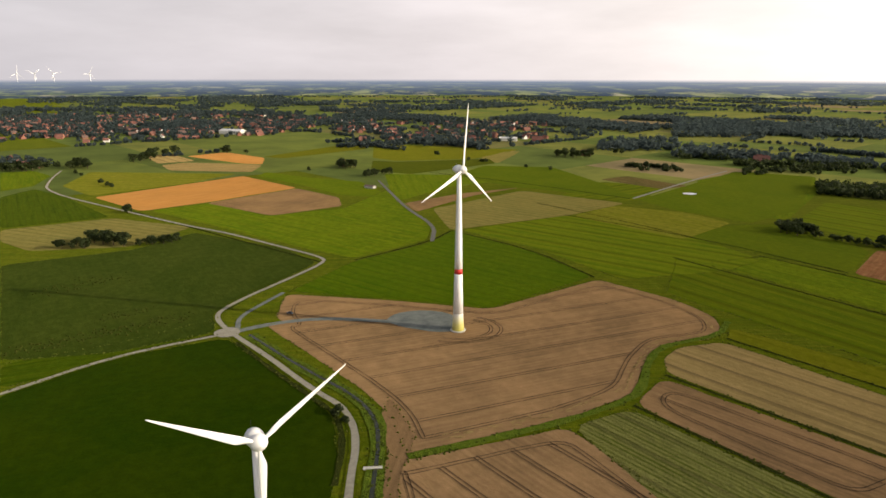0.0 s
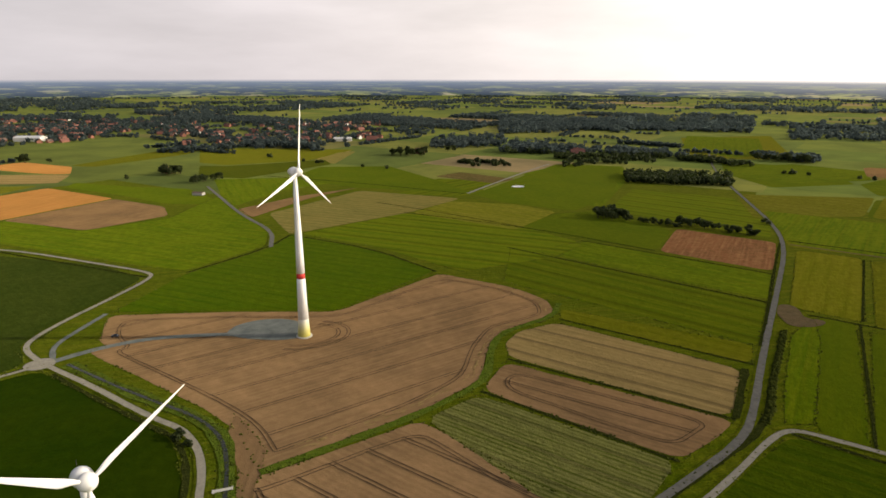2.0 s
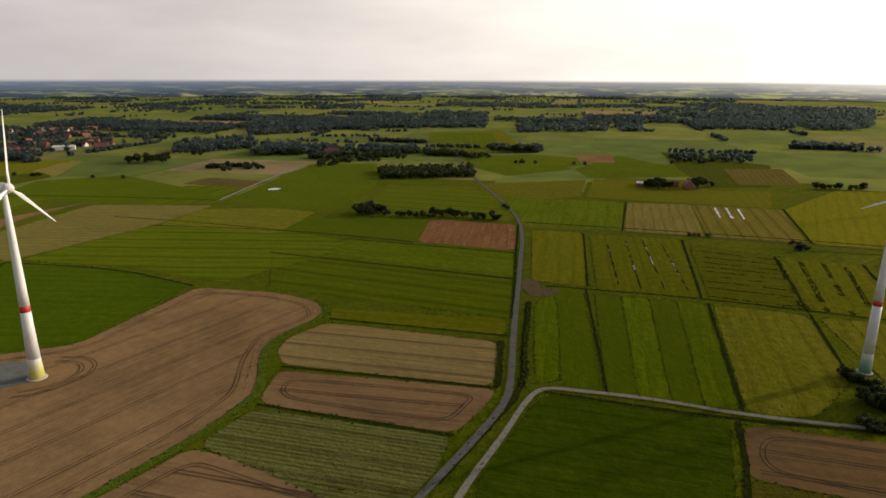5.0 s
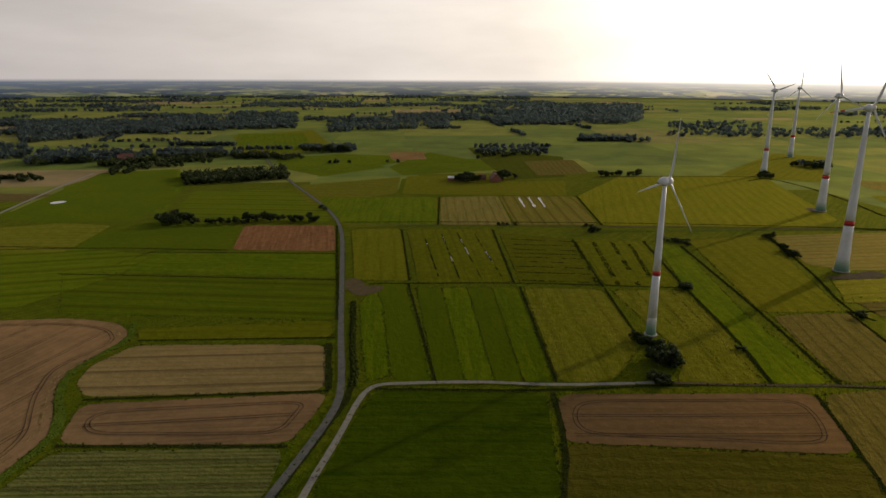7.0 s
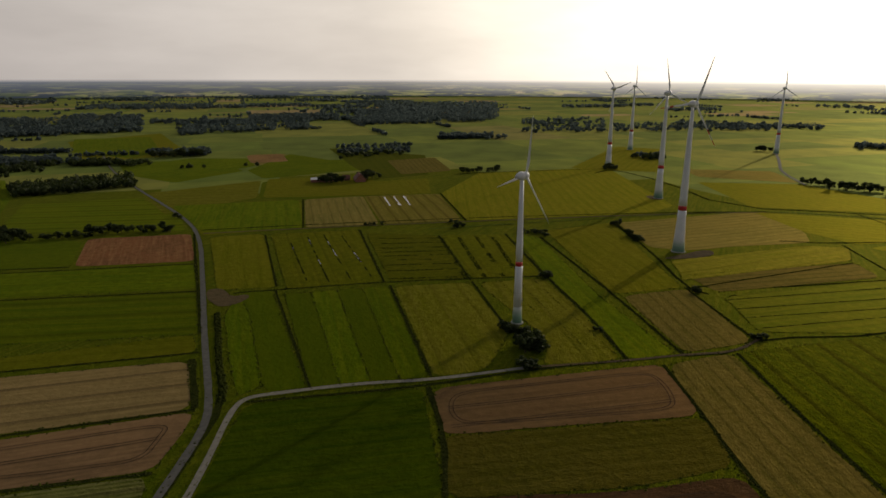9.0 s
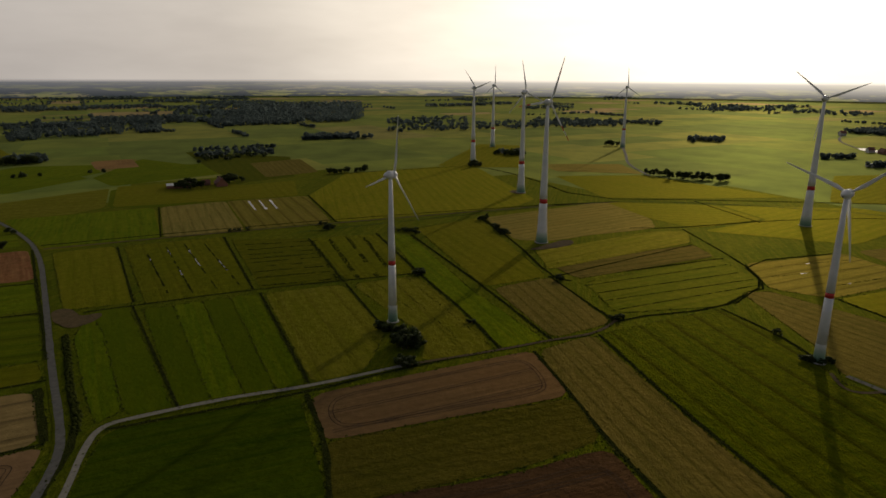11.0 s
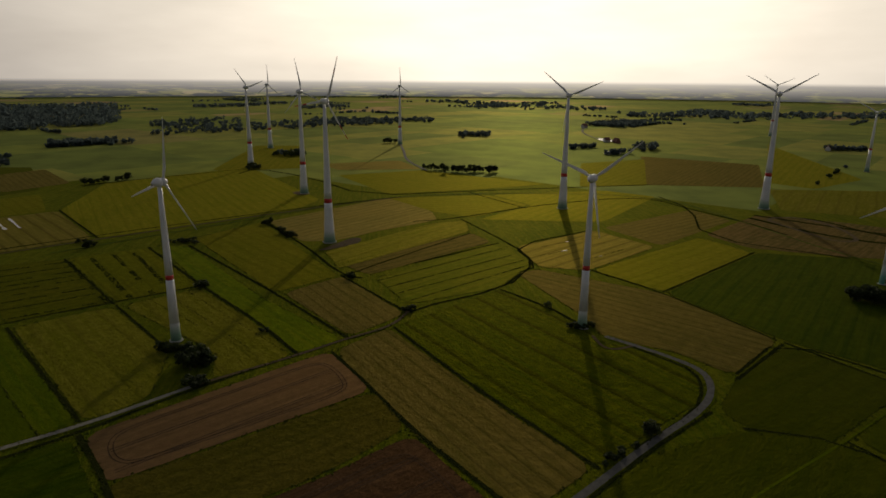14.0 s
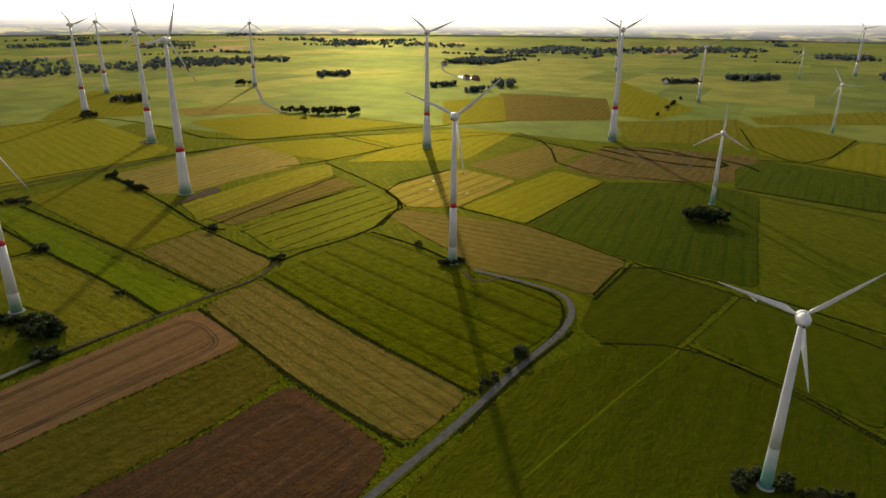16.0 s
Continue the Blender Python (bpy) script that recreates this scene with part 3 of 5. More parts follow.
def quads_mesh(name, verts, faces, mat):
    me = bpy.data.meshes.new(name)
    me.vertices.add(len(verts))
    me.vertices.foreach_set("co", np.ascontiguousarray(verts, dtype=np.float32).ravel())
    k = faces.shape[1]
    me.loops.add(len(faces) * k)
    me.loops.foreach_set("vertex_index", np.ascontiguousarray(faces, dtype=np.int32).ravel())
    me.polygons.add(len(faces))
    me.polygons.foreach_set("loop_start", np.arange(0, len(faces) * k, k, dtype=np.int32))
    me.materials.append(mat)
    me.update(calc_edges=True)
    return me


TUFTS, REEDS, MOUNDS = [], [], []


def tufts(points, width, every, height, bag):
    """Clumps of tall grass along a line."""
    for p, q in zip(points, points[1:]):
        p, q = Vector(p), Vector(q)
        n = max(1, int((q - p).length / every))
        side = Vector((-(q - p).y, (q - p).x)).normalized()
        for _ in range(n):
            s = p.lerp(q, rng.random()) + side * (rng.random() - 0.5) * width
            bag.append((s.x, s.y, height * rng.uniform(0.5, 1.4)))


def tuft_mesh(name, bag, mat, broad=0.9):
    a = np.array(bag)
    n, k = len(a), 5
    turn = nrng.random(n)[:, None] * 6.28 + np.arange(k)[None] * 2 * np.pi / k
    wide = a[:, 2:3] * broad * (0.6 + 0.8 * nrng.random((n, k)))
    ring = np.stack([a[:, 0:1] + np.cos(turn) * wide, a[:, 1:2] + np.sin(turn) * wide, np.zeros((n, k)) + 0.02], 2)
    mid = np.stack([a[:, 0:1] + np.cos(turn + 0.5) * wide * 0.75, a[:, 1:2] + np.sin(turn + 0.5) * wide * 0.75, a[:, 2:3] * (0.45 + 0.4 * nrng.random((n, k)))], 2)
    top = np.stack([a[:, 0] + nrng.normal(scale=0.2, size=n) * a[:, 2], a[:, 1] + nrng.normal(scale=0.2, size=n) * a[:, 2], a[:, 2] * 1.1], 1)[:, None]
    verts = np.concatenate([ring, mid, top], 1)
    lift = np.array([[rise(x, y) for x, y in a[:, :2]]]).T
    verts[:, :, 2] += lift
    tri = []
    for i in range(k):
        j = (i + 1) % k
        tri += [(i, j, k + i), (j, k + j, k + i), (k + i, k + j, 2 * k)]
    faces = (np.array(tri)[None] + (np.arange(n) * (2 * k + 1))[:, None, None]).reshape(-1, 3)
    return quads_mesh(name, verts.reshape(-1, 3), faces, mat)


# ---- land ----
verts, faces = [(0, 0, 0)], []
rings = [60, 140, 260, 420, 640, 900, 1300, 1800, 2400, 2900, 3150, 3400, 3650, 3900, 4150, 4400, 4650, 4900]
around = 288
for r in rings:
    for k in range(around):
        x, y = r * math.cos(k * math.tau / around), r * math.sin(k * math.tau / around)
        verts.append((x, y, rise(x, y)))
for i in range(len(rings)):
    for k in range(around):
        j = (k + 1) % around
        if i == 0:
            faces.append((0, 1 + k, 1 + j))
        else:
            a = 1 + (i - 1) * around
            faces.append((a + k, a + around + k, a + around + j, a + j))
tagged(new("ground", mesh_of("ground", verts, faces, GROUND)), "flat grassy farmland reaching the horizon", "ground", kind="structure")

# strip of distance behind the land's edge, its haze painted as emission
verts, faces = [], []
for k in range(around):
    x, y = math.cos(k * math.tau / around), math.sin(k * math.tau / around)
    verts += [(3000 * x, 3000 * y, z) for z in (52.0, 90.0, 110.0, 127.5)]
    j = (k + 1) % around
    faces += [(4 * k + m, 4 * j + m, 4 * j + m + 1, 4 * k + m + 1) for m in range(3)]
backdrop = tagged(new("backdrop", mesh_of("backdrop", verts, faces, HAZE)), "blue grey glowing backdrop of far land with painted haze", "backdrop", kind="structure")
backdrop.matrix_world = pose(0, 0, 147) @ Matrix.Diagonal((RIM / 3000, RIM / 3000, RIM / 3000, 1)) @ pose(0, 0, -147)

FIELDS = []
STATE = {"layer": 0}


def field(sort, angle, points):
    """One parcel with its rows running at the given angle."""
    mat, label = CROPS[sort]
    FIELDS.append((sort, angle, points))
    STATE["layer"] += 1
    z = 0.03 + 0.0019 * STATE["layer"]
    outline = fine(rounded(points), 7.0, True, 0.7)
    cx, cy = sum(p.x for p in outline) / len(outline), sum(p.y for p in outline) / len(outline)
    c, s = math.cos(radians(-angle)), math.sin(radians(-angle))
    bm = bmesh.new()
    top = [bm.verts.new((c * (p.x - cx) - s * (p.y - cy), s * (p.x - cx) + c * (p.y - cy), 0)) for p in outline]
    try:
        face = bm.faces.new(top)
    except ValueError:
        bm.free()
        return None
    if face.normal.z < 0 or face.calc_area() and (face.normal_update() or face.normal.z < 0):
        face.normal_flip()
    bmesh.ops.triangulate(bm, faces=[face])
    ob = new("field", finish(bm, "field", mat))
    ob.matrix_world = pose(cx, cy, z + rise(cx, cy), 0, 0, angle)
    return tagged(ob, label, "field", kind="structure")


def strips(a, b, c, d, angle, sorts):
    """A meadow mown in strips: from the edge a-b over to the edge c-d."""
    a, b, c, d = [Vector(p) for p in (a, b, c, d)]
    n = len(sorts)
    for i, sort in enumerate(sorts):
        k, m = i / n, (i + 1) / n
        field(sort, angle, [tuple(p) for p in (a.lerp(c, k), b.lerp(d, k), b.lerp(d, m), a.lerp(c, m))])


field("stubble", 21.6, [(-107,361), (-98,366), (-105,377), (-109,419), (-32,406), (31,390), (115,453), (156,410), (171,378), (166,351), (152,341), (124,335), (106,310), (91,276), (54,253), (-14,225), (-17,236), (-23,256), (-39,280), (-68,315)])
field("grass_d", 25, [(-232,307), (-181,337), (-144,371), (-134,352), (-172,318), (-214,279)])
field("stubble", -51, [(-14,221), (53,246), (64,230), (81,198), (118,150), (-10,150), (-19,198), (-22,227)])
field("swath", -51, [(56,247), (86,262), (143,192), (138,185), (106,160), (92,165)])
field("stubble", -46, [(110,293), (188,211), (168,200), (147,191), (89,266)])
field("stubble", 80, [(-28,256), (-25,274), (-12,240), (-13,224), (-16,214), (-16,160), (-22,160), (-22,227)])
field("straw", -49, [(160,338), (226,254), (188,214), (115,298), (118,315), (132,330)])
field("grass_y", -52, [(173,359), (254,279), (235,258), (164,343)])
field("grass_str", -57, [(187,378), (255,277), (310,334), (194,510), (156,422)])
field("grass", -56, [(210,495), (316,340), (361,387), (268,516)])
field("clod", 47, [(315,468), (379,538), (435,468), (368,395)])
field("grass_str", -56, [(358,640), (459,754), (544,664), (484,532), (441,482)])
field("grass", 67, [(369,921), (473,1005), (558,952), (475,804), (363,658), (280,711)])
field("pasture", 20, [(-210,274), (-177,315), (-125,343), (-49,256), (-40,216), (-42,150), (-180,130)])
field("rough", -56, [(-352,487), (-267,535), (-239,597), (-140,540), (-102,496), (-124,439), (-136,397), (-142,377), (-136,350), (-180,322), (-235,311)])
field("tan", -22, [(-431,605), (-348,659), (-250,620), (-276,544), (-356,529), (-404,563)])
field("grass", -38, [(-327,699), (-270,742), (-191,671), (-115,711), (-71,841), (-11,627), (-15,570), (-74,508), (-115,534)])
field("straw2", 53, [(-431,777), (-299,951), (-196,848), (-279,749), (-336,696)])
field("stubble", 50, [(-280,742), (-195,844), (-129,779), (-117,727), (-185,674)])
field("straw2", -36, [(-476,1188), (-423,1251), (-325,1165), (-306,1082), (-341,1089)])
field("straw", -11, [(-471,1066), (-442,1102), (-304,1075), (-298,991), (-433,1008)])
field("straw", -50, [(-547,1179), (-525,1231), (-436,1124), (-485,1087)])
field("olive_y", -4, [(-517,858), (-548,988), (-315,973), (-358,883), (-441,788)])
field("grass_y", 61, [(-333,1182), (-223,1378), (-130,1426), (-165,1304), (-290,1158)])
field("grass_d", -56, [(-436,612), (-354,664), (-476,788), (-541,836), (-546,776)])
field("grass", -56, [(-572,815), (-555,858), (-585,948), (-642,999), (-683,981)])
field("grass_v", -38, [(-108,424), (-73,500), (-12,560), (9,608), (76,532), (113,460), (32,393), (-32,409)])
field("grass_str", -38, [(17,608), (132,676), (181,654), (239,574), (264,507), (222,475), (133,453), (82,541)])
field("grass", -82, [(-90,976), (14,965), (94,913), (12,864), (-51,762), (-71,841)])
field("straw", 68, [(36,1154), (99,1308), (149,1298), (101,1196)])
field("grass_lit", -38, [(-276,991), (-186,930), (-116,900), (-58,772), (-132,798), (-184,861), (-278,951)])
field("grass_str", 35, [(146,793), (226,904), (310,857), (238,768), (216,760)])
field("grass_lit", -57, [(238,768), (460,1005), (553,949), (403,708), (318,642), (259,707)])
field("grass_lit", -54, [(226,589), (297,634), (354,635), (370,533), (315,472), (272,524)])
field("olive_y", -56, [(564,686), (716,622), (609,538), (489,562)])
field("grass_y", -56, [(496,554), (614,475), (501,387), (436,452)])
field("grass_lit", -56, [(706,612), (774,556), (676,442), (621,478), (608,534)])
field("grass_y", 38, [(777,474), (841,416), (732,359), (689,421)])
field("grass_lit", -56, [(757,966), (859,866), (779,710), (646,716), (667,840)])
field("tan", -56, [(948,848), (991,798), (889,702), (836,737)])
field("grass", -56, [(993,787), (949,664), (1001,622), (878,543), (731,631), (784,708)])
field("olive", 38, [(1105,776), (1092,547), (873,432), (797,482), (915,601)])
field("grass_y", -56, [(953,1372), (1202,1362), (902,953), (730,1020)])
field("grass_y", 30, [(-152,1416), (155,1307), (57,1157), (-83,1128), (-129,1171)])
field("tan", 40, [(54,1137), (120,1266), (154,1277), (96,1101)])
field("olive", 30, [(-125,1131), (-82,1115), (83,1159), (90,1097), (-49,972), (-114,1006)])
field("grass_lit", 25, [(67,1068), (180,1050), (225,880), (240,774), (97,858), (17,957)])
field("stubble", 50, [(-48,742), (23,808), (104,854), (37,793), (-30,694)])
field("tan", -38, [(-12,711), (103,829), (216,744), (138,679), (7,609)])
field("olive_y", -50, [(140,675), (199,730), (269,693), (297,642), (223,573)])
field("heath", -56, [(227,924), (277,957), (337,867), (291,844)])
field("grass", 43, [(286,286), (318,303), (294,273), (220,200), (207,203), (226,225)])
field("grass_lit", 43, [(318,303), (328,304), (336,289), (226,178), (217,192), (220,200), (294,273)])
strips((334, 277), (227, 176), (380, 221), (263, 130), 39, ("grass_lit", "grass", "grass_lit", "grass"))
field("grass_y", 43, [(320,325), (433,442), (465,406), (344,290)])
field("wetgrass", 42, [(467,399), (519,331), (388,229), (342,281)])
field("wetgrass", -50, [(510,319), (532,254), (421,174), (389,223)])
field("wetgrass", 34, [(534,252), (563,196), (453,127), (423,173)])
field("olive_y", 37, [(381,216), (413,171), (336,113), (284,107), (265,128)])
field("olive_y", 34, [(415,165), (446,125), (374,71), (325,46), (301,82), (334,88)])
field("grass", 34, [(568,189), (567,165), (422,77), (346,20), (328,43), (448,122)])
field("grass_y", 34, [(596,166), (659,115), (468,28), (433,70), (557,144)])
field("tan_g", 27, [(431,64), (467,25), (383,-18), (350,16)])
field("grass_d", -52, [(203,195), (252,128), (180,83), (125,150), (140,166)])
field("stubble2", -52, [(254,123), (330,26), (282,3), (217,103)])
field("tan_g", 26, [(330,23), (361,-7), (278,-46), (210,-83), (186,-50), (243,-14)])
field("rough_b", 26, [(363,-10), (425,-87), (388,-110), (354,-123), (328,-128), (306,-159), (274,-161), (256,-150), (233,-115), (209,-85), (251,-60)])
field("stubble3", -55, [(180,82), (213,23), (241,-14), (185,-43), (150,-15), (120,50)])
field("rough_g", -55, [(216,102), (281,2), (246,-12), (215,24), (180,82)])
field("tan_g", 41, [(463,-108), (471,-128), (408,-200), (321,-231), (281,-181), (310,-165), (336,-131), (364,-132)])
field("olive", -60, [(279,-182), (313,-231), (260,-261), (207,-170), (247,-154)])
field("grass_d", -43, [(408,-204), (503,-331), (478,-399), (420,-428), (261,-278), (321,-235)])
field("grass_y", -55, [(465,-170), (560,-307), (504,-326), (410,-203)])
field("wet_y", -52, [(542,-126), (596,-216), (530,-250), (465,-166), (478,-130)])
field("tan_g", -59, [(607,-229), (686,-362), (628,-378), (534,-257)])
field("tan_g", -40, [(1184,-511), (1052,-671), (826,-540), (859,-381)])
field("grass_y", -40, [(1091,-363), (1140,-500), (853,-381), (850,-283)])
field("olive_y", -40, [(811,-536), (780,-726), (698,-691), (610,-591), (676,-466)])
field("grass_y", -40, [(1386,-898), (883,-733), (809,-602), (864,-570)])
field("olive_y", -45, [(794,-760), (783,-1031), (678,-900), (729,-720)])
field("heath", -51, [(570,-318), (652,-421), (612,-490), (550,-551), (465,-466), (483,-403), (519,-333)])
field("ditchf", -50, [(460,0), (554,-108), (487,-128), (430,-88), (401,-21)])
field("tan_g", -52, [(501,29), (596,-93), (559,-106), (468,5)])
field("olive_y", -42, [(510,34), (538,44), (579,1), (640,-60), (650,-95), (603,-92), (486,30)])
field("tan", -45, [(661,109), (785,-17), (700,-64), (656,-66), (609,-1), (578,32), (574,65)])
field("grass_y", -41, [(796,-150), (818,-306), (769,-357), (632,-238), (655,-110), (725,-185)])
field("grass_y", -85, [(700,-64), (785,-17), (796,-146), (727,-181), (665,-104)])
field("tan", -74, [(1109,88), (1147,-46), (1036,-78), (1032,56)])
field("grass_y", -1, [(1043,254), (1412,248), (1402,156), (1058,111), (1046,170)])
field("grass_y", 48, [(978,54), (1023,-77), (873,-242), (839,-139), (812,-17)])
field("grass_y", -36, [(712,-671), (709,-753), (595,-750), (508,-591), (561,-562)])
field("grass_d", -51, [(512,-484), (536,-543), (435,-595), (349,-487), (448,-427)])
field("grass_y", -51, [(503,-589), (588,-747), (563,-756), (445,-608)])
field("olive", -50, [(231,-156), (217,-193), (173,-212), (133,-216), (100,-180), (105,-60), (160,-40), (215,-107)])
field("olive", -33, [(220,-200), (258,-267), (194,-293), (138,-222), (172,-215)])
field("tan", 38, [(624,477), (674,425), (548,327), (503,385)])
field("wet_y", 38, [(675,424), (732,347), (601,258), (550,325)])
field("grass", 39, [(453,478), (525,590), (620,483), (501,387), (445,462)])
field("grass_y", -55, [(611,530), (731,622), (793,541), (782,437), (709,388)])
field("grass_y", 25, [(737,346), (925,369), (1076,202), (782,66), (724,86), (602,253)])
field("grass", 1, [(711,905), (855,907), (903,808), (831,732), (706,738), (669,813)])
field("stubble", 44, [(855,763), (934,843), (986,801), (903,721)])
field("tan_g", 35, [(989,571), (1067,515), (928,417), (856,469)])
field("grass", 52, [(821,1176), (999,1414), (1117,1302), (914,1043), (813,1000)])


# wheel tracks in the harvested fields
def inset(points, by):
    pts = [Vector(p) for p in points]
    area = sum(p.x * q.y - q.x * p.y for p, q in zip(pts, pts[1:] + pts[:1]))
    turn = 1 if area > 0 else -1
    out = []
    for i, p in enumerate(pts):
        a, b = (p - pts[i - 1]).normalized(), (pts[(i + 1) % len(pts)] - p).normalized()
        na, nb = Vector((-a.y, a.x)) * turn, Vector((-b.y, b.x)) * turn
        d = (na + nb).normalized()
        out.append(p + d * by / max(0.55, d.dot(na)))
    return out


def tramlines(points, angle, head, gap, start):
    ring = inset(points, head)
    loop = fine(rounded(ring, 3, 0.25, 7.0), 3.0, True, 0.3)
    loop.append(loop[0])
    lines = [loop]
    poly = [(p.x, p.y) for p in inset(points, head - 1.5)]
    d = Vector((math.cos(radians(angle)), math.sin(radians(angle))))
    s = Vector((-d.y, d.x))
    c = sum(ring, Vector((0, 0))) / len(ring)
    for k in range(-12, 13):
        base, run = c + s * (k * gap + start), []
        for m in range(-80, 81):
            p = base + d * (m * 3.0)
            p = p + s * 0.5 * noise.noise(Vector((p.x * 0.02, p.y * 0.02, k)))
            if inside(p.x, p.y, poly):
                run.append(p)
            elif len(run) > 6:
                lines.append(run)
                run = []
            else:
                run = []
        if len(run) > 6:
            lines.append(run)
    verts, faces = [], []
    for line in lines:
        for off in (-0.95, 0.95):
            shifted = []
            for i, p in enumerate(line):
                a, b = line[max(i - 1, 0)], line[min(i + 1, len(line) - 1)]
                t = (b - a).normalized() if (b - a).length > 1e-6 else d
                shifted.append(p + Vector((-t.y, t.x)) * off)
            v, f = strip_data(shifted, 0.42, 0.235, 0.12)
            faces += [tuple(i + len(verts) for i in q) for q in f]
            verts += v
    tagged(new("wheel_tracks", mesh_of("wheel_tracks", verts, faces, TRACKS)), "dark paired tractor tracks pressed into stubble", "tracks", kind="stuff")


BROWN = [f for f in FIELDS if f[0].startswith("stubble")]
tramlines(BROWN[0][2], 21.6, 9, 24, 6)
tramlines(BROWN[1][2], -51, 8, 15, 2)
tramlines(BROWN[2][2], -46, 8, 40, 0)
for sort, angle, points in BROWN[3:]:
    if sort in ("stubble2", "stubble3"):
        tramlines(points, angle, 7, 16, 3)


# tracks turning round the foot of a turbine, and pale straw litter along the headland
verts, faces = [], []
for radius in (19.0, 20.9, 25.0, 26.9):
    arc = [Vector((9 + radius * math.cos(radians(k)), 357 + radius * 0.8 * math.sin(radians(k)))) for k in range(-118, 66, 6)]
    v, f = strip_data(arc, 0.45, 0.236, 0.12)
    faces += [tuple(i + len(verts) for i in q) for q in f]
    verts += v
tagged(new("wheel_tracks", mesh_of("wheel_tracks", verts, faces, TRACKS)), "curved tractor tracks round a turbine foot", "tracks", kind="stuff")
verts, faces = [], []
rim = fine([(64, 411), (113, 447), (150, 409), (165, 376), (159, 354), (148, 345), (122, 337), (104, 312), (88, 282), (54, 259), (0, 238)], 3.0, False)
for p, q in zip(rim, rim[1:]):
    for _ in range(3):
        if noise.noise(Vector((p.x * 0.06, p.y * 0.06, 2.0))) + rng.uniform(-0.35, 0.35) < -0.05:
            continue
        c = p.lerp(q, rng.random()) + Vector((rng.gauss(0, 1.3), rng.gauss(0, 1.3)))
        d = (q - p).normalized() * rng.uniform(0.6, 2.0)
        v, f = strip_data([c - d, c, c + d], rng.uniform(0.25, 0.7), 0.237, 0.15)
        faces += [tuple(i + len(verts) for i in k) for k in f]
        verts += v
tagged(new("straw_litter", mesh_of("straw_litter", verts, faces, CROPS["straw"][0])), "pale loose straw scattered along a field edge", "straw", kind="stuff")


# ---- roads, tracks, ditches ----
def road(name, points, width, mat, label, z=0.27, verge=True):
    line = fine(smooth_line(points), 5.0, False)
    v, f = strip_data(line, width, z, 0.25)
    if verge:
        bv, bf = strip_data(line, width + 2.2, z - 0.03, 0.6)
        tagged(new("verge", mesh_of("verge", bv, bf, GROUND)), "rough grass verge along a lane", "verge", kind="structure")
        for off in (1, -1):
            tufts([p + Vector((0.7 * width * off, 0.7 * width * off * 0.2)) for p in line], 2.0, 4.0, 0.4, TUFTS)
    return tagged(new(name, mesh_of(name, v, f, mat)), label, "road", kind="structure")


road("road", [(60, 140), (113, 166), (149, 182), (180, 197), (198, 212), (246, 263), (324, 342), (433, 454), (485, 529), (542, 634), (600, 742), (690, 900), (830, 1100)], 3.5, ROAD, "narrow grey asphalt country road")
road("farm_track", [(80, 130), (127, 160), (161, 177), (194, 196), (207, 199), (216, 190), (243, 158), (261, 128), (296, 88)], 2.9, GRAVEL, "pale gravel farm track bending between fields")
road("field_path", [(296, 88), (327, 42), (347, 17), (363, -9), (391, -22)], 2.2, EARTH, "worn earth path along a field edge", verge=False)
road("lane", [(-30, 150), (-35, 211), (-35, 227), (-38, 246), (-46, 264), (-59, 276), (-74, 293), (-95, 318), (-127, 352), (-143, 375), (-142, 392), (-131, 420), (-112, 459), (-96, 496), (-100, 511), (-141, 543), (-209, 597), (-250, 620), (-350, 693), (-514, 815), (-560, 900), (-600, 1000)], 3.1, GRAVEL, "pale winding farm lane beside a ditch")
road("side_lane", [(-330, 130), (-210, 274), (-178, 317), (-126, 349)], 2.8, GRAVEL, "pale farm lane joining the crossing")
road("spur_lane", [(-126, 349), (-105, 364), (-79, 373), (-50, 371), (-29, 367)], 5.0, SLATE, "blue grey gravel spur towards the turbine", verge=False)
road("far_lane", [(-10, 565), (-8, 627), (-41, 711), (-69, 819), (-93, 911)], 4.0, ROAD, "grey lane between distant meadows")
road("turbine_lane", [(110, 45), (164, -30), (190, -68), (224, -111), (249, -148), (268, -163), (287, -168), (304, -159), (318, -148), (336, -133)], 3.4, ROAD, "grey service lane bending to a turbine")
road("west_lane", [(552, 272), (686, 116), (792, -17), (812, -148), (780, -362), (612, -389), (493, -400), (423, -430), (330, -470)], 2.6, BANK, "grassy distant farm lane across meadows", verge=False)
road("canal_lane", [(441, 458), (501, 384), (600, 251), (673, 148), (742, 51), (788, -32)], 2.5, EARTH, "earth track along a straight ditch", verge=False)
road("far_track", [(234, 775), (300, 850), (400, 960), (450, 1010)], 4.0, GRAVEL, "distant straight track through meadows", verge=False)
road("yard_track", [(1427, -60), (1290, -62), (1150, -58), (1020, -85)], 5.0, GRAVEL, "pale track leading to a distant turbine", verge=False)
road("branch_lane", [(1884, -630), (1700, -560), (1480, -545)], 6.0, GRAVEL, "pale distant farm road", verge=False)


def pad(points, mat, label):
    ring = fine(rounded(points, 3, 0.25, 20), 3.0, True, 0.9)
    bm = bmesh.new()
    face = bm.faces.new([bm.verts.new((p.x, p.y, 0.30)) for p in ring])
    face.normal_update()
    if face.normal.z < 0:
        face.normal_flip()
    bmesh.ops.triangulate(bm, faces=[face])
    tagged(new("gravel_pad", finish(bm, "gravel_pad", mat)), label, "pad", kind="structure")


pad([(-37, 370), (-27, 385), (-8, 388), (8, 380), (14, 362), (6, 350), (-14, 354), (-28, 362)], SLATE, "blue grey gravel pad round a turbine")
road("lay_by", [(-122, 354), (-128, 374), (-120, 398), (-111, 422)], 3.0, SLATE, "grey gravel lay-by beside the lane", 0.275, False)
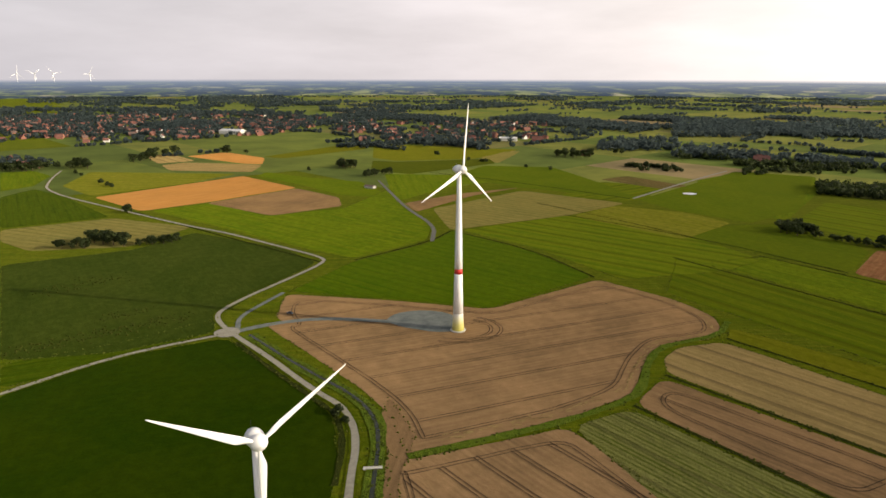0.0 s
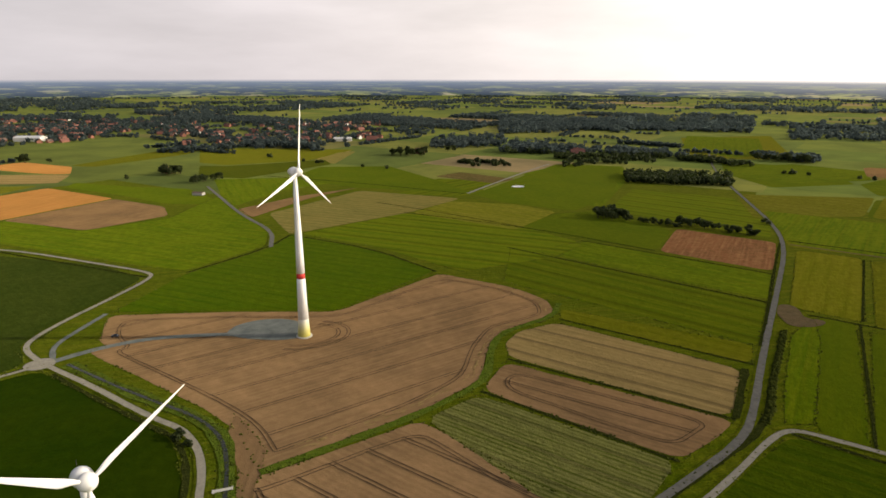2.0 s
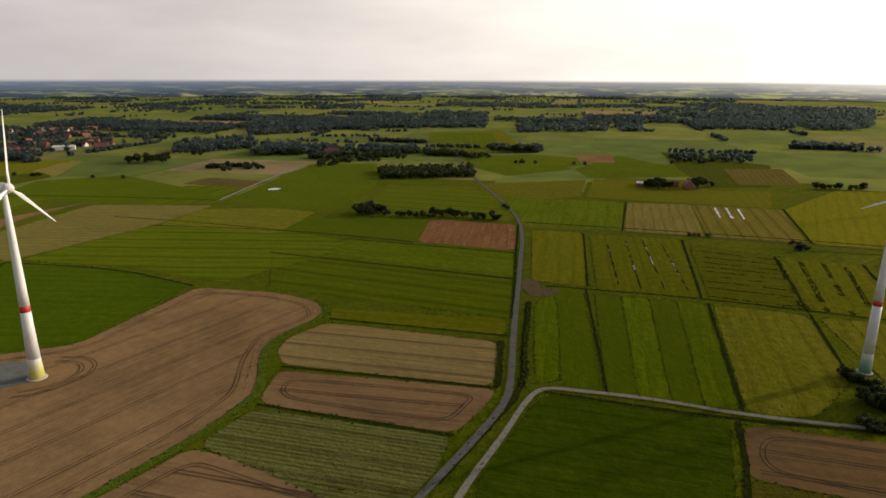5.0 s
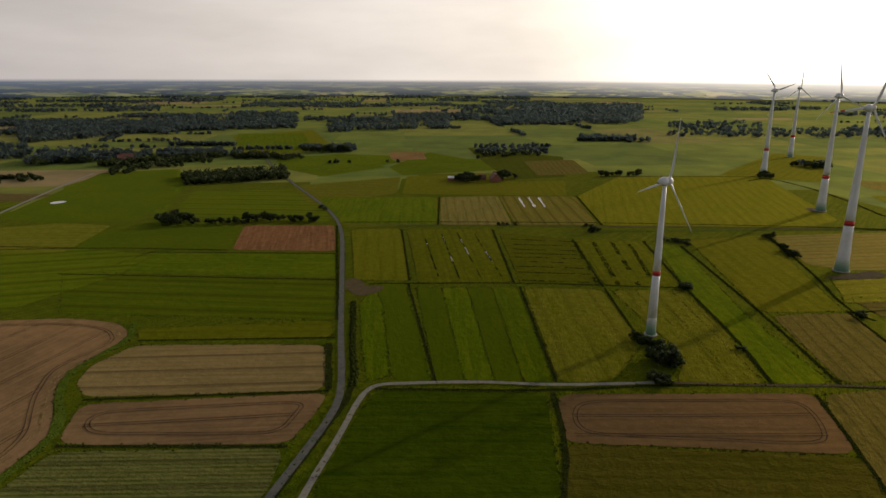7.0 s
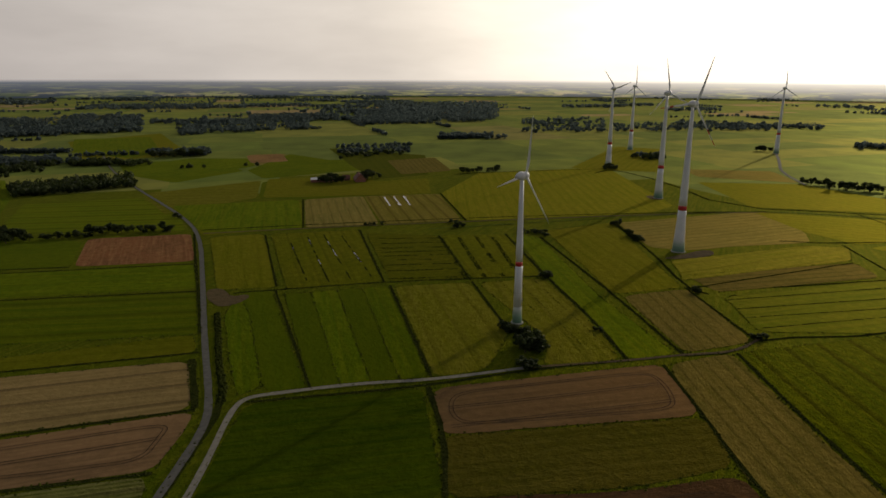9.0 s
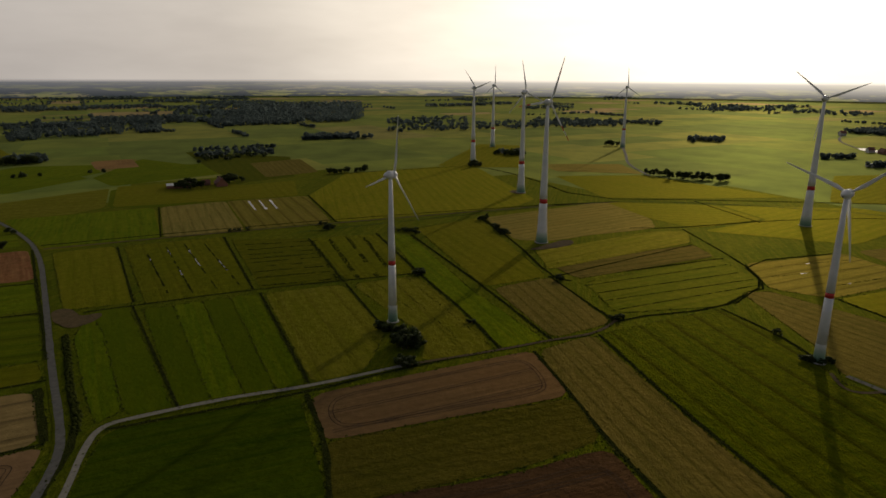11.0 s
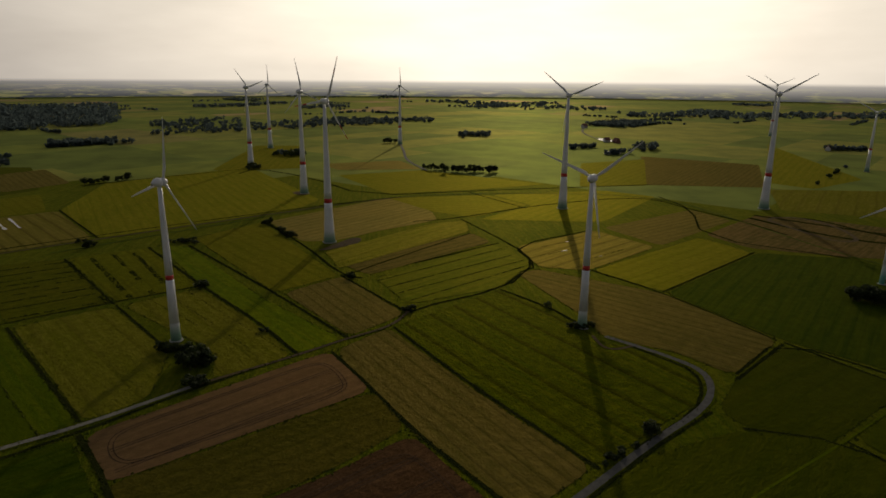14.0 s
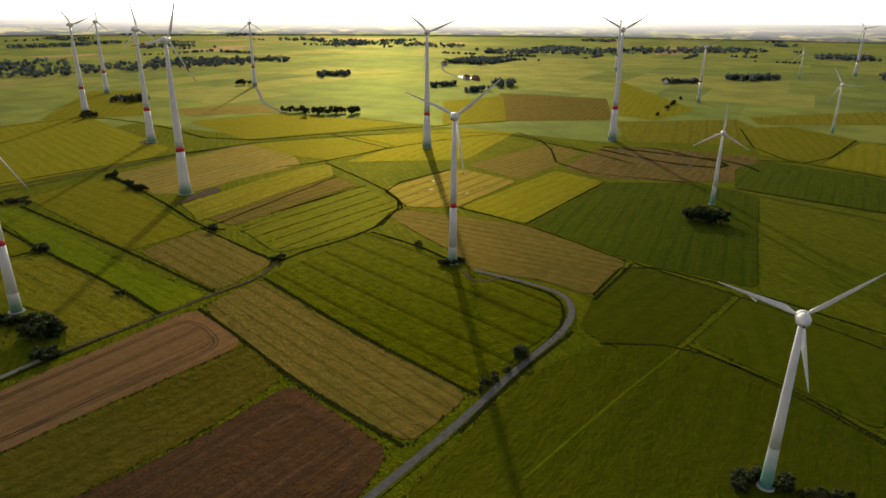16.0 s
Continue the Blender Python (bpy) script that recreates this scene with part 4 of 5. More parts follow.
pad([(-135, 352), (-129, 359), (-121, 356), (-119, 347), (-126, 342), (-133, 345)], GRAVEL, "pale gravel crossing of two lanes")
pad([(118, -160), (122, -173), (112, -182), (98, -176), (104, -164)], EARTH, "bare earth pad beside a turbine")
pad([(560, 20), (576, 10), (590, 18), (560, 38), (540, 52), (545, 38)], EARTH, "bare earth strip beside a turbine foot")
pad([(812, 96), (830, 106), (842, 98), (830, 82), (812, 84)], EARTH, "bare earth ring round a turbine foot")
pad([(293, 296), (303, 318), (318, 333), (325, 322), (312, 306), (324, 299), (312, 291)], EARTH, "bare earth patch beside the road")
road("meadow_path", [(256, -261), (218, -195), (191, -142), (157, -82)], 1.1, CROPS["grass_lit"][0], "pale trodden line across a meadow", 0.268, False)
road("stub_track", [(323, -147), (317, -134), (320, -126), (338, -126)], 2.2, EARTH, "earth stub track to a turbine foot", 0.268, False)
road("heath_track", [(641, -434), (632, -469), (600, -480), (567, -482), (560, -500), (520, -508), (495, -500)], 4.5, DITCH, "dark worn track through the heath", 0.262, False)
road("inner_loop", [(628, -419), (581, -421), (536, -426), (532, -445), (546, -458), (594, -472), (637, -462), (640, -436), (628, -419)], 4.0, EARTH, "brown worn loop in the heath", 0.264, False)
road("puddle_ditch", [(272, -264), (266, -266), (257, -267), (247, -264)], 1.2, WATER, "glinting water in a narrow ditch", 0.31, False)
pad([(1500, -539), (1457, -555), (1480, -575), (1540, -572), (1548, -552)], WATER, "bright still pond on a far farm")
road("worn_loop", [(652, -418), (612, -450), (570, -487), (531, -495), (520, -470), (550, -440), (590, -420), (640, -405)], 6.0, DITCH, "dark worn track loop in the heath", 0.26, False)


def ditch(points, width, label, mat=DITCH, reed=0.7, every=1.6, z=0.25):
    line = fine(smooth_line(points, 1), 6.0, False)
    v, f = strip_data(line, width, z, width * 0.3)
    ob = tagged(new("ditch", mesh_of("ditch", v, f, mat)), label, "ditch", kind="structure")
    tufts(line, width * 1.3, every, reed, REEDS)
    return ob


D1 = [(-113, 347), (-84, 315), (-62, 293), (-41, 273), (-29, 252), (-26, 229), (-26, 211), (-24, 150)]
ditch(D1, 7.0, "grassy green bank of a water ditch", BANK, 0.5, 0.8, 0.245)
tufts(fine(smooth_line(D1, 1), 6.0, False), 4.0, 0.22, 0.4, REEDS)
road("water", D1, 1.7, WATER, "dark still water in a reedy ditch", 0.31, False)
for pts, w in (
    ([(222, -106), (247, -143), (268, -158), (287, -163), (303, -154), (320, -143)], 1.8), ([(188, -70), (222, -113), (247, -151)], 1.6),
    ([(286, 292), (232, 239), (197, 203), (160, 186), (120, 168)], 3.2),
            ([(113, 296), (189, 212)], 1.8), ([(88, 265), (146, 190)], 1.8), ([(164, 343), (236, 257)], 1.4),
    ([(228, 254), (190, 213)], 3.5), ([(256, 276), (312, 334), (364, 390), (437, 466)], 2.0),
    ([(204, 196), (254, 128), (296, 84), (328, 42)], 1.8), ([(254, 126), (217, 100), (181, 83)], 2.2),
    ([(338, 288), (228, 177)], 1.4), ([(382, 220), (264, 129)], 1.6), ([(320, 310), (388, 228), (453, 124)], 1.4),
    ([(416, 170), (337, 113)], 1.5), ([(566, 198), (450, 123), (375, 71), (327, 43)], 2.2), ([(569, 164), (432, 70), (348, 17)], 2.0),
    ([(470, 27), (385, -20)], 1.8), ([(346, 16), (363, -9), (391, -22), (426, -88), (463, -112)], 1.8),
    ([(329, 25), (282, 2), (243, -15), (186, -48)], 1.8), ([(362, -10), (278, -48), (209, -85)], 1.8),
    ([(426, -88), (389, -112), (355, -125)], 1.6), ([(463, 402), (344, 292)], 1.5), ([(517, 331), (387, 228)], 2.0),
    ([(533, 253), (418, 172)], 1.3), ([(660, 114), (570, 66), (468, 25), (461, 10)], 2.0), ([(468, 24), (595, -92)], 1.6),
    ([(464, -110), (480, -130), (545, -122), (598, -215)], 1.5), ([(410, -202), (505, -329)], 1.3), ([(323, -230), (408, -202), (466, -168)], 1.3),
    ([(282, -183), (322, -232), (262, -270), (190, -300)], 1.5), ([(232, -157), (218, -194), (173, -213), (133, -218)], 1.3),
    ([(450, 470), (520, 385), (612, 262), (690, 145), (750, 48), (792, -34)], 2.6), ([(-128, 350), (-177, 318), (-212, 272)], 1.8),
    ([(-72, 503), (-12, 563), (8, 606)], 2.2), ([(8, 606), (78, 535), (114, 458)], 1.6), ([(133, 680), (240, 577), (312, 470)], 1.6),
    ([(192, 512), (312, 336)], 1.5), ([(266, 518), (362, 388)], 1.4), ([(-340, 690), (-250, 617), (-100, 498)], 2.2),
    ([(-40, 205), (-41, 235), (-48, 257), (-58, 268), (-93, 307), (-117, 336)], 2.4), ([(1000, 205), (1060, 190), (960, 95), (800, 10), (830, -140), (860, -390)], 3.0),
    ([(905, 395), (1060, 200)], 3.0), ([(738, 348), (603, 254)], 1.8), ([(625, 480), (503, 388)], 1.5), ([(112, 745), (180, 660), (235, 580)], 1.4),
    ([(-20, 990), (100, 900), (230, 775)], 2.4), ([(480, -400), (560, -310), (690, -365), (770, -360)], 2.2), ([(448, -430), (350, -490), (240, -560)], 2.4),
    ([(600, -752), (505, -592), (540, -540)], 2.0), ([(712, -671), (560, -560), (440, -600)], 2.0), ([(590, 80), (660, 110)], 2.5),
    ([(497, -31), (555, -112)], 1.8), ([(659, -91), (545, -124), (491, -130), (438, -99)], 1.4), ([(819, -123), (708, -174)], 2.0),
    ([(318, -233), (256, -261), (186, -282)], 1.4), ([(218, -195), (186, -207), (133, -216)], 1.0), ([(276, -180), (316, -231)], 2.0),
    ([(650, -40), (659, -81), (716, -176), (744, -243), (765, -314), (748, -350), (697, -361), (620, -388), (563, -398)], 2.4),
):
    ditch(pts, w * 1.05, "dark overgrown ditch between two fields", reed=0.5, every=2.2)

ditch([(176, 369), (162, 348), (138, 338), (120, 329), (107, 308), (100, 288), (89, 271), (54, 251), (18, 236), (-14, 224)], 4.2, "green grassy balk between two harvested fields", BANK, 0.45, 1.4)
tufts([(286, 292), (262, 268), (232, 239), (212, 217), (200, 206)], 3.0, 0.35, 1.0, REEDS)
for k in range(420):
    # reeds and scrub in the wet meadow and along its bank
    if k < 240:
        p = Vector((-240, 319)).lerp(Vector((-161, 377)), rng.random()) + Vector((rng.gauss(0, 5), rng.gauss(0, 5)))
    else:
        c = rng.choice(((-272, 425), (-251, 451), (-262, 440), (-200, 380)))
        p = Vector(c) + Vector((rng.gauss(0, 9), rng.gauss(0, 6)))
    REEDS.append((p.x, p.y, rng.uniform(0.35, 0.9)))

# broken weedy furrows, rows of rushes and their pools
def furrow(a, b, width, gaps, reed, pools=0, earth=True):
    a, b = Vector(a), Vector(b)
    n = max(3, int((b - a).length / 9))
    for i in range(n):
        if rng.random() < gaps:
            continue
        p, q = a.lerp(b, i / n), a.lerp(b, min(1.0, (i + rng.uniform(0.7, 1.25)) / n))
        if not earth:
            tufts([p, q], width * 2.0, 0.3, reed, REEDS)
            continue
        v, f = strip_data(fine([p, q], 2.5, False), width, 0.262, width * 0.5)
        tagged(new("furrow", mesh_of("furrow", v, f, DITCH)), "dark weedy furrow across a wet meadow", "furrow", kind="structure")
        tufts([p, q], width * 1.5, 0.9, reed, REEDS)
    for _ in range(pools):
        k = rng.uniform(0.1, 0.75)
        v, f = strip_data(fine([a.lerp(b, k), a.lerp(b, k + rng.uniform(0.04, 0.1))], 1.5, False), 0.9, 0.3, 0.6)
        tagged(new("puddle", mesh_of("puddle", v, f, WATER)), "bright narrow puddle in a meadow furrow", "puddle", kind="structure")


for a, b, pools in (((455, 367), (364, 280), 1), ((480, 367), (368, 263), 3), ((493, 358), (377, 249), 3), ((498, 341), (393, 242), 3)):
    furrow(a, b, 1.1, 0.3, 0.35, pools)
for a, b in (((528, 249), (421, 177)), ((533, 232), (429, 165)), ((543, 218), (437, 153)), ((547, 203), (461, 153))):
    furrow(a, b, 1.8, 0.12, 0.5, 0, False)
for a, b in (((497, 297), (526, 242)), ((482, 286), (513, 234)), ((468, 277), (499, 226)), ((457, 270), (488, 220)), ((447, 263), (477, 214)), ((437, 256), (466, 207)), ((425, 248), (454, 200)), ((412, 239), (441, 192)), ((395, 228), (423, 182))):
    furrow(a, b, 0.9, 0.1, 0.45, 0, False)
for a, b in (((452, 0), (535, -111)), ((437, -8), (515, -117)), ((423, -14), (499, -124)), ((408, -23), (486, -126))):
    furrow(a, b, 1.1, 0.0, 0.3)
for a, b in (((539, -148), (575, -215)), ((509, -138), (552, -215)), ((496, -178), (524, -218))):
    furrow(a, b, 0.8, 0.4, 0.25, 1)
for a, b in (((423, 150), (373, 106)), ((432, 140), (328, 64)), ((439, 130), (331, 50))):
    furrow(a, b, 0.7, 0.1, 0.25, 0, False)

# mown loops and puddled furrows
for k in range(6):
    a = Vector((675, 424)).lerp(Vector((732, 347)), 0.12 + 0.13 * k)
    b = Vector((550, 325)).lerp(Vector((601, 258)), 0.12 + 0.13 * k)
    if k in (1, 2, 3):
        v, f = strip_data(fine([a.lerp(b, 0.06), a.lerp(b, 0.42)], 4, False), 2.2, 0.3, 1.2)
        tagged(new("puddle", mesh_of("puddle", v, f, WATER)), "bright narrow puddle in a meadow furrow", "puddle", kind="structure")
pad([(306, 806), (314, 800), (326, 806), (322, 816), (310, 816)], SHEET, "pale silage clamp sheet on a meadow")

# uneven growth on rough pastures and along field edges
for sort, angle, points in FIELDS:
    near = min(math.hypot(*p) for p in points)
    if sort in ("rough_b", "rough_g", "rough") and near < 600:
        xs, ys = [p[0] for p in points], [p[1] for p in points]
        want = {"rough_b": 5500, "rough_g": 1200}.get(sort, 0)
        c, s = math.cos(radians(angle)), math.sin(radians(angle))
        for _ in range(want):
            x, y = rng.uniform(min(xs), max(xs)), rng.uniform(min(ys), max(ys))
            row = (-s * x + c * y) / 5.0
            if inside(x, y, points) and (sort == "rough" or rng.random() < 0.35 + 0.65 * abs(math.sin(row * math.pi))):
                MOUNDS.append((x, y, rng.uniform(0.06, 0.2)))
    if near < 520:
        edge = [Vector(p) for p in points] + [Vector(points[0])]
        tufts(edge, 1.6, 2.2, 0.45, TUFTS)
tagged(new("grass_tufts", tuft_mesh("grass_tufts", TUFTS, TUFT)), "pale green tall grass tufts along field edges", "grass", kind="stuff")
tagged(new("grass_mounds", tuft_mesh("grass_mounds", MOUNDS, MOUND, 4.0)), "low uneven grass mounds on rough pasture", "grass", kind="stuff")
tagged(new("reeds", tuft_mesh("reeds", REEDS, TUFT_DARK)), "dark reeds and weeds lining ditches", "reeds", kind="stuff")

# ---- distant parcels, hedges and woods ----
POLYS = [(p, min(q[0] for q in p), max(q[0] for q in p), min(q[1] for q in p), max(q[1] for q in p)) for _, _, p in FIELDS]


def mapped(x, y, by=20):
    return any(a - by < x < b + by and c - by < y < d + by and inside(x, y, p) for p, a, b, c, d in POLYS)


WOOD_C, WOOD_R = [], []


def blob(x, y, h):
    """A far tree as two or three lobes of leaves."""
    if math.hypot(x, y) > RIM - 200 - 150 * noise.noise(Vector((x * 0.004, y * 0.004, 0.0))):
        return
    z = rise(x, y)
    WOOD_C.append((x, y, z + h * 0.52))
    WOOD_R.append(h * 0.44)
    if math.hypot(x, y) > 2600:
        return
    WOOD_C.append((x + rng.uniform(-0.3, 0.3) * h, y + rng.uniform(-0.3, 0.3) * h, z + h * rng.uniform(0.3, 0.45)))
    WOOD_R.append(h * rng.uniform(0.28, 0.4))


verts, faces = [], []
turn = radians(-47)
ct, st = math.cos(turn), math.sin(turn)
u = -5000.0
while u < 5000:
    du = rng.uniform(150, 330)
    w = -5000.0
    while w < 5000:
        dw = rng.uniform(80, 260)
        cu, cw = u + du / 2, w + dw / 2
        x, y = ct * cu - st * cw, st * cu + ct * cw
        r = math.hypot(x, y)
        if 900 < r < RIM and (y > -2.0 * x - 400):
            q = []
            level = rng.uniform(0.004, 0.028)
            for a, b in ((u - 4, w - 4), (u + du + 4, w - 4), (u + du + 4, w + dw + 4), (u - 4, w + dw + 4)):
                a, b = a + rng.uniform(-7, 7), b + rng.uniform(-6, 6)
                px, py = ct * a - st * b, st * a + ct * b
                q.append((px, py, level + rise(px, py)))
            faces.append(tuple(range(len(verts), len(verts) + 4)))
            verts += q
            thick = min(1.0, max(0.0, (r - 900) / 1400))
            quiet = 0.7 if r > 2400 else 1.0
            quiet = (0.12 if r < 2000 else 0.3 if r < 3200 else 0.12) if (x * 0.973 - y * 0.228) / r > 0.75 else quiet
            if r > 1300:
                for (p1, p2) in ((q[0], q[1]), (q[1], q[2])):
                    if rng.random() < (0.12 + 0.36 * thick) * quiet:
                        n = int(math.dist(p1, p2) / rng.uniform(5, 10) * (1.0 if r < 2600 else 0.45))
                        for i in range(n):
                            k = (i + rng.random()) / max(n, 1)
                            at = Vector((p1[0] + (p2[0] - p1[0]) * k, p1[1] + (p2[1] - p1[1]) * k, 30.0))
                            if noise.noise(at * 0.017) > -0.08:
                                blob(p1[0] + (p2[0] - p1[0]) * k + rng.uniform(-5, 5), p1[1] + (p2[1] - p1[1]) * k + rng.uniform(-5, 5), rng.uniform(4, 11))
                if r > 1900 and rng.random() < (0.03 + (0.18 if r < 2800 else 0.30) * thick) * quiet:
                    for _ in range(int(du * dw / (190 if r < 2600 else 480))):
                        k, m = rng.random(), rng.random()
                        cu2, cw2 = u + k * du, w + m * dw
                        blob(ct * cu2 - st * cw2, st * cu2 + ct * cw2, rng.uniform(10, 17))
            elif r > 900 and rng.random() < 0.1 and not mapped(x, y):
                for i in range(6):
                    k = rng.random()
                    blob(q[0][0] + (q[1][0] - q[0][0]) * k, q[0][1] + (q[1][1] - q[0][1]) * k, rng.uniform(4, 8))
        w += dw
    u += du
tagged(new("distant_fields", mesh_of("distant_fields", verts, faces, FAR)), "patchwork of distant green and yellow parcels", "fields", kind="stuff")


# ---- trees ----
def tree_kind(seed, h, lobes):
    r = random.Random(seed)
    bm = bmesh.new()
    bmesh.ops.create_cone(bm, cap_ends=True, segments=7, radius1=h * 0.035, radius2=h * 0.014, depth=h * 0.6, matrix=Matrix.Translation((0, 0, h * 0.28)))
    for k in range(4):
        lean = Matrix.Rotation(k * 1.57 + r.random(), 4, "Z") @ Matrix.Rotation(radians(r.uniform(35, 55)), 4, "Y")
        bmesh.ops.create_cone(bm, cap_ends=True, segments=5, radius1=h * 0.014, radius2=h * 0.005, depth=h * 0.34, matrix=Matrix.Translation((0, 0, h * 0.36)) @ lean @ Matrix.Translation((0, 0, h * 0.16)))
    trunk = finish(bm, "trunk", BARK)
    centres, radii = [(0, 0, h * 0.6)], [h * 0.3]
    for k in range(lobes):
        a = r.random() * math.tau
        d = h * r.uniform(0.16, 0.34)
        centres.append((d * math.cos(a), d * math.sin(a), h * r.uniform(0.3, 0.8)))
        radii.append(h * r.uniform(0.15, 0.25))
    v, f = foliage(centres, radii, 46, h * 0.055)
    v[:, 2] = np.maximum(v[:, 2], 0.05)
    return trunk, quads_mesh("crown", v, f, LEAF)


KINDS = [tree_kind(20 + k, 10.0, 7 + k % 3) for k in range(6)]


def tree(x, y, h, group):
    trunk, crown = KINDS[rng.randrange(len(KINDS))]
    low = h < 6.5
    ob = root("bush" if low else "tree", "dense dark green bush on grassy ground" if low else "dark green broadleaf tree with rounded crown", "bush" if low else "tree", pose(x, y, -0.12 * h if low else 0, 0, 0, rng.uniform(0, 360)) @ Matrix.Diagonal((h / 10 * (1.5 if low else rng.uniform(0.9, 1.2)), h / 10 * (1.4 if low else 1.05), h / 10, 1)), group)
    piece("trunk", trunk, ob)
    piece("crown", crown, ob)
    return ob


def grove(a, b, wide, count, height, far=False):
    a, b = Vector(a), Vector(b)
    side = Vector((-(b - a).y, (b - a).x)).normalized() if (b - a).length > 0.1 else Vector((1, 0))
    for i in range(count):
        p = a.lerp(b, (i + 0.5) / count + rng.uniform(-0.6, 0.6) / count) + side * rng.gauss(0, 0.35) * wide
        h = height * rng.uniform(0.75, 1.2)
        if far:
            blob(p.x, p.y, h)
            blob(p.x + rng.uniform(-0.7, 0.7) * h, p.y + rng.uniform(-0.7, 0.7) * h, h * rng.uniform(0.7, 1.0))
        else:
            tree(p.x, p.y, h, "trees among the fields")


grove((-210, 1004), (-210, 1004), 3, 1, 10)
grove((-173, 1036), (-141, 1043), 14, 7, 14)
grove((-114, 942), (-89, 976), 12, 6, 12)
grove((-338, 535), (-308, 539), 8, 6, 9)
grove((-316, 558), (-279, 550), 12, 9, 12)
grove((-272, 546), (-240, 562), 6, 8, 9)
grove((-347, 687), (-345, 687), 3, 2, 10)
grove((-607, 1031), (-573, 1044), 25, 7, 14)
grove((-531, 1086), (-518, 1214), 25, 10, 16)
grove((-426, 1242), (-415, 1242), 10, 3, 15)
grove((-378, 1224), (-375, 1224), 4, 1, 13)
grove((-687, 987), (-640, 1018), 40, 14, 14)
grove((210, 1189), (279, 1190), 30, 12, 16)
grove((332, 1234), (343, 1234), 5, 2, 14)
grove((327, 603), (356, 597), 14, 10, 11)
grove((349, 583), (390, 543), 6, 12, 7)
grove((335, 620), (354, 592), 10, 6, 11)
grove((391, 559), (438, 495), 8, 22, 8)
grove((733, 535), (751, 508), 25, 8, 13)
grove((785, 496), (812, 483), 20, 6, 12)
grove((831, 973), (907, 914), 20, 16, 13)
grove((1393, 660), (1487, 528), 20, 20, 14, far=True)
grove((908, 394), (962, 347), 10, 14, 9)
grove((1221, 171), (1254, 136), 30, 12, 13, far=True)
grove((1042, 199), (1061, 182), 6, 5, 8)
grove((340, 120), (337, 103), 4, 9, 5)
grove((319, 102), (320, 88), 9, 15, 8.5)
grove((294, 90), (296, 86), 3, 3, 5)
grove((461, 19), (465, 16), 2, 2, 5)
grove((650, 111), (649, 105), 3, 2, 6)
grove((616, 92), (587, 73), 4, 7, 6)
grove((566, 252), (573, 246), 3, 3, 6)
grove((580, 191), (589, 162), 4, 9, 4)
grove((449, 126), (453, 122), 3, 3, 5)
grove((537, 339), (549, 326), 3, 4, 4)
grove((485, 542), (478, 525), 3, 2, 5)
grove((462, 21), (461, 16), 2, 2, 5)
grove((388, -17), (392, -25), 3, 4, 4)
grove((388, -111), (388, -113), 1, 1, 5)
grove((351, -116), (351, -131), 5, 8, 4)
grove((232, -114), (234, -118), 2, 2, 6)
grove((210, -85), (223, -105), 2, 6, 3)
grove((383, -324), (367, -345), 10, 22, 10)
grove((1456, -22), (1453, -50), 12, 5, 12)
grove((1035, -82), (1019, -113), 20, 7, 10)
grove((1000, -111), (996, -194), 20, 18, 11)
grove((1635, -218), (1628, -300), 60, 20, 13, far=True)
grove((1309, -554), (1304, -599), 40, 16, 16, far=True)
grove((1323, -411), (1350, -480), 25, 10, 11, far=True)
grove((1214, -462), (1230, -497), 15, 8, 13, far=True)
grove((1267, -961), (1260, -1038), 25, 14, 12, far=True)
grove((1306, -1174), (1286, -1245), 40, 20, 14, far=True)
grove((582, 174), (576, 158), 4, 6, 4)
grove((591, 267), (574, 242), 3, 5, 4)
grove((297, 92), (298, 87), 3, 3, 5)
grove((456, 129), (453, 121), 2, 2, 5)
grove((1069, 207), (1066, 182), 6, 5, 8)
grove((1281, -1157), (1291, -1295), 40, 26, 15, far=True)
grove((132, -147), (135, -159), 4, 8, 4)
grove((129, -162), (125, -164), 4, 5, 4)
grove((122, -165), (117, -180), 3, 6, 3)
grove((362, 69), (362, 64), 1, 2, 4)
grove((2433, -985), (2374, -2223), 220, 260, 16, far=True)
grove((2209, 1452), (2575, 969), 200, 170, 16, far=True)
grove((736, 1780), (904, 1600), 90, 110, 16, far=True)
grove((931, 1647), (1219, 1466), 60, 70, 14, far=True)
grove((653, 1802), (985, 1668), 120, 120, 16, far=True)
grove((325, 1342), (444, 1344), 60, 50, 16, far=True)
grove((446, 1218), (518, 1160), 50, 45, 16, far=True)
grove((492, 1078), (584, 1072), 30, 26, 12, far=True)
grove((306, 1062), (379, 1030), 60, 24, 8, far=True)
grove((661, 1178), (683, 1033), 60, 46, 13, far=True)
grove((697, 1060), (758, 903), 40, 36, 12, far=True)
grove((495, 1216), (605, 1192), 50, 40, 14, far=True)
grove((738, 1293), (818, 1181), 16, 30, 10, far=True)
grove((693, 996), (737, 961), 20, 14, 12, far=True)
grove((-56, 1452), (89, 1339), 60, 70, 16, far=True)
grove((247, 2266), (376, 2211), 80, 36, 14, far=True)
grove((-216, 1334), (-80, 1415), 40, 30, 12, far=True)
grove((1432, 668), (1465, 553), 40, 26, 12, far=True)
grove((2184, 201), (2159, -203), 140, 70, 14, far=True)
grove((3830, -361), (2858, -1047), 200, 120, 14, far=True)
grove((2232, 1614), (2051, 800), 160, 170, 15, far=True)
grove((1436, 1670), (1890, 1196), 80, 110, 14, far=True)
grove((-1078, 2568), (-551, 2403), 160, 130, 15, far=True)
grove((-1868, 2752), (-1110, 2647), 200, 170, 15, far=True)


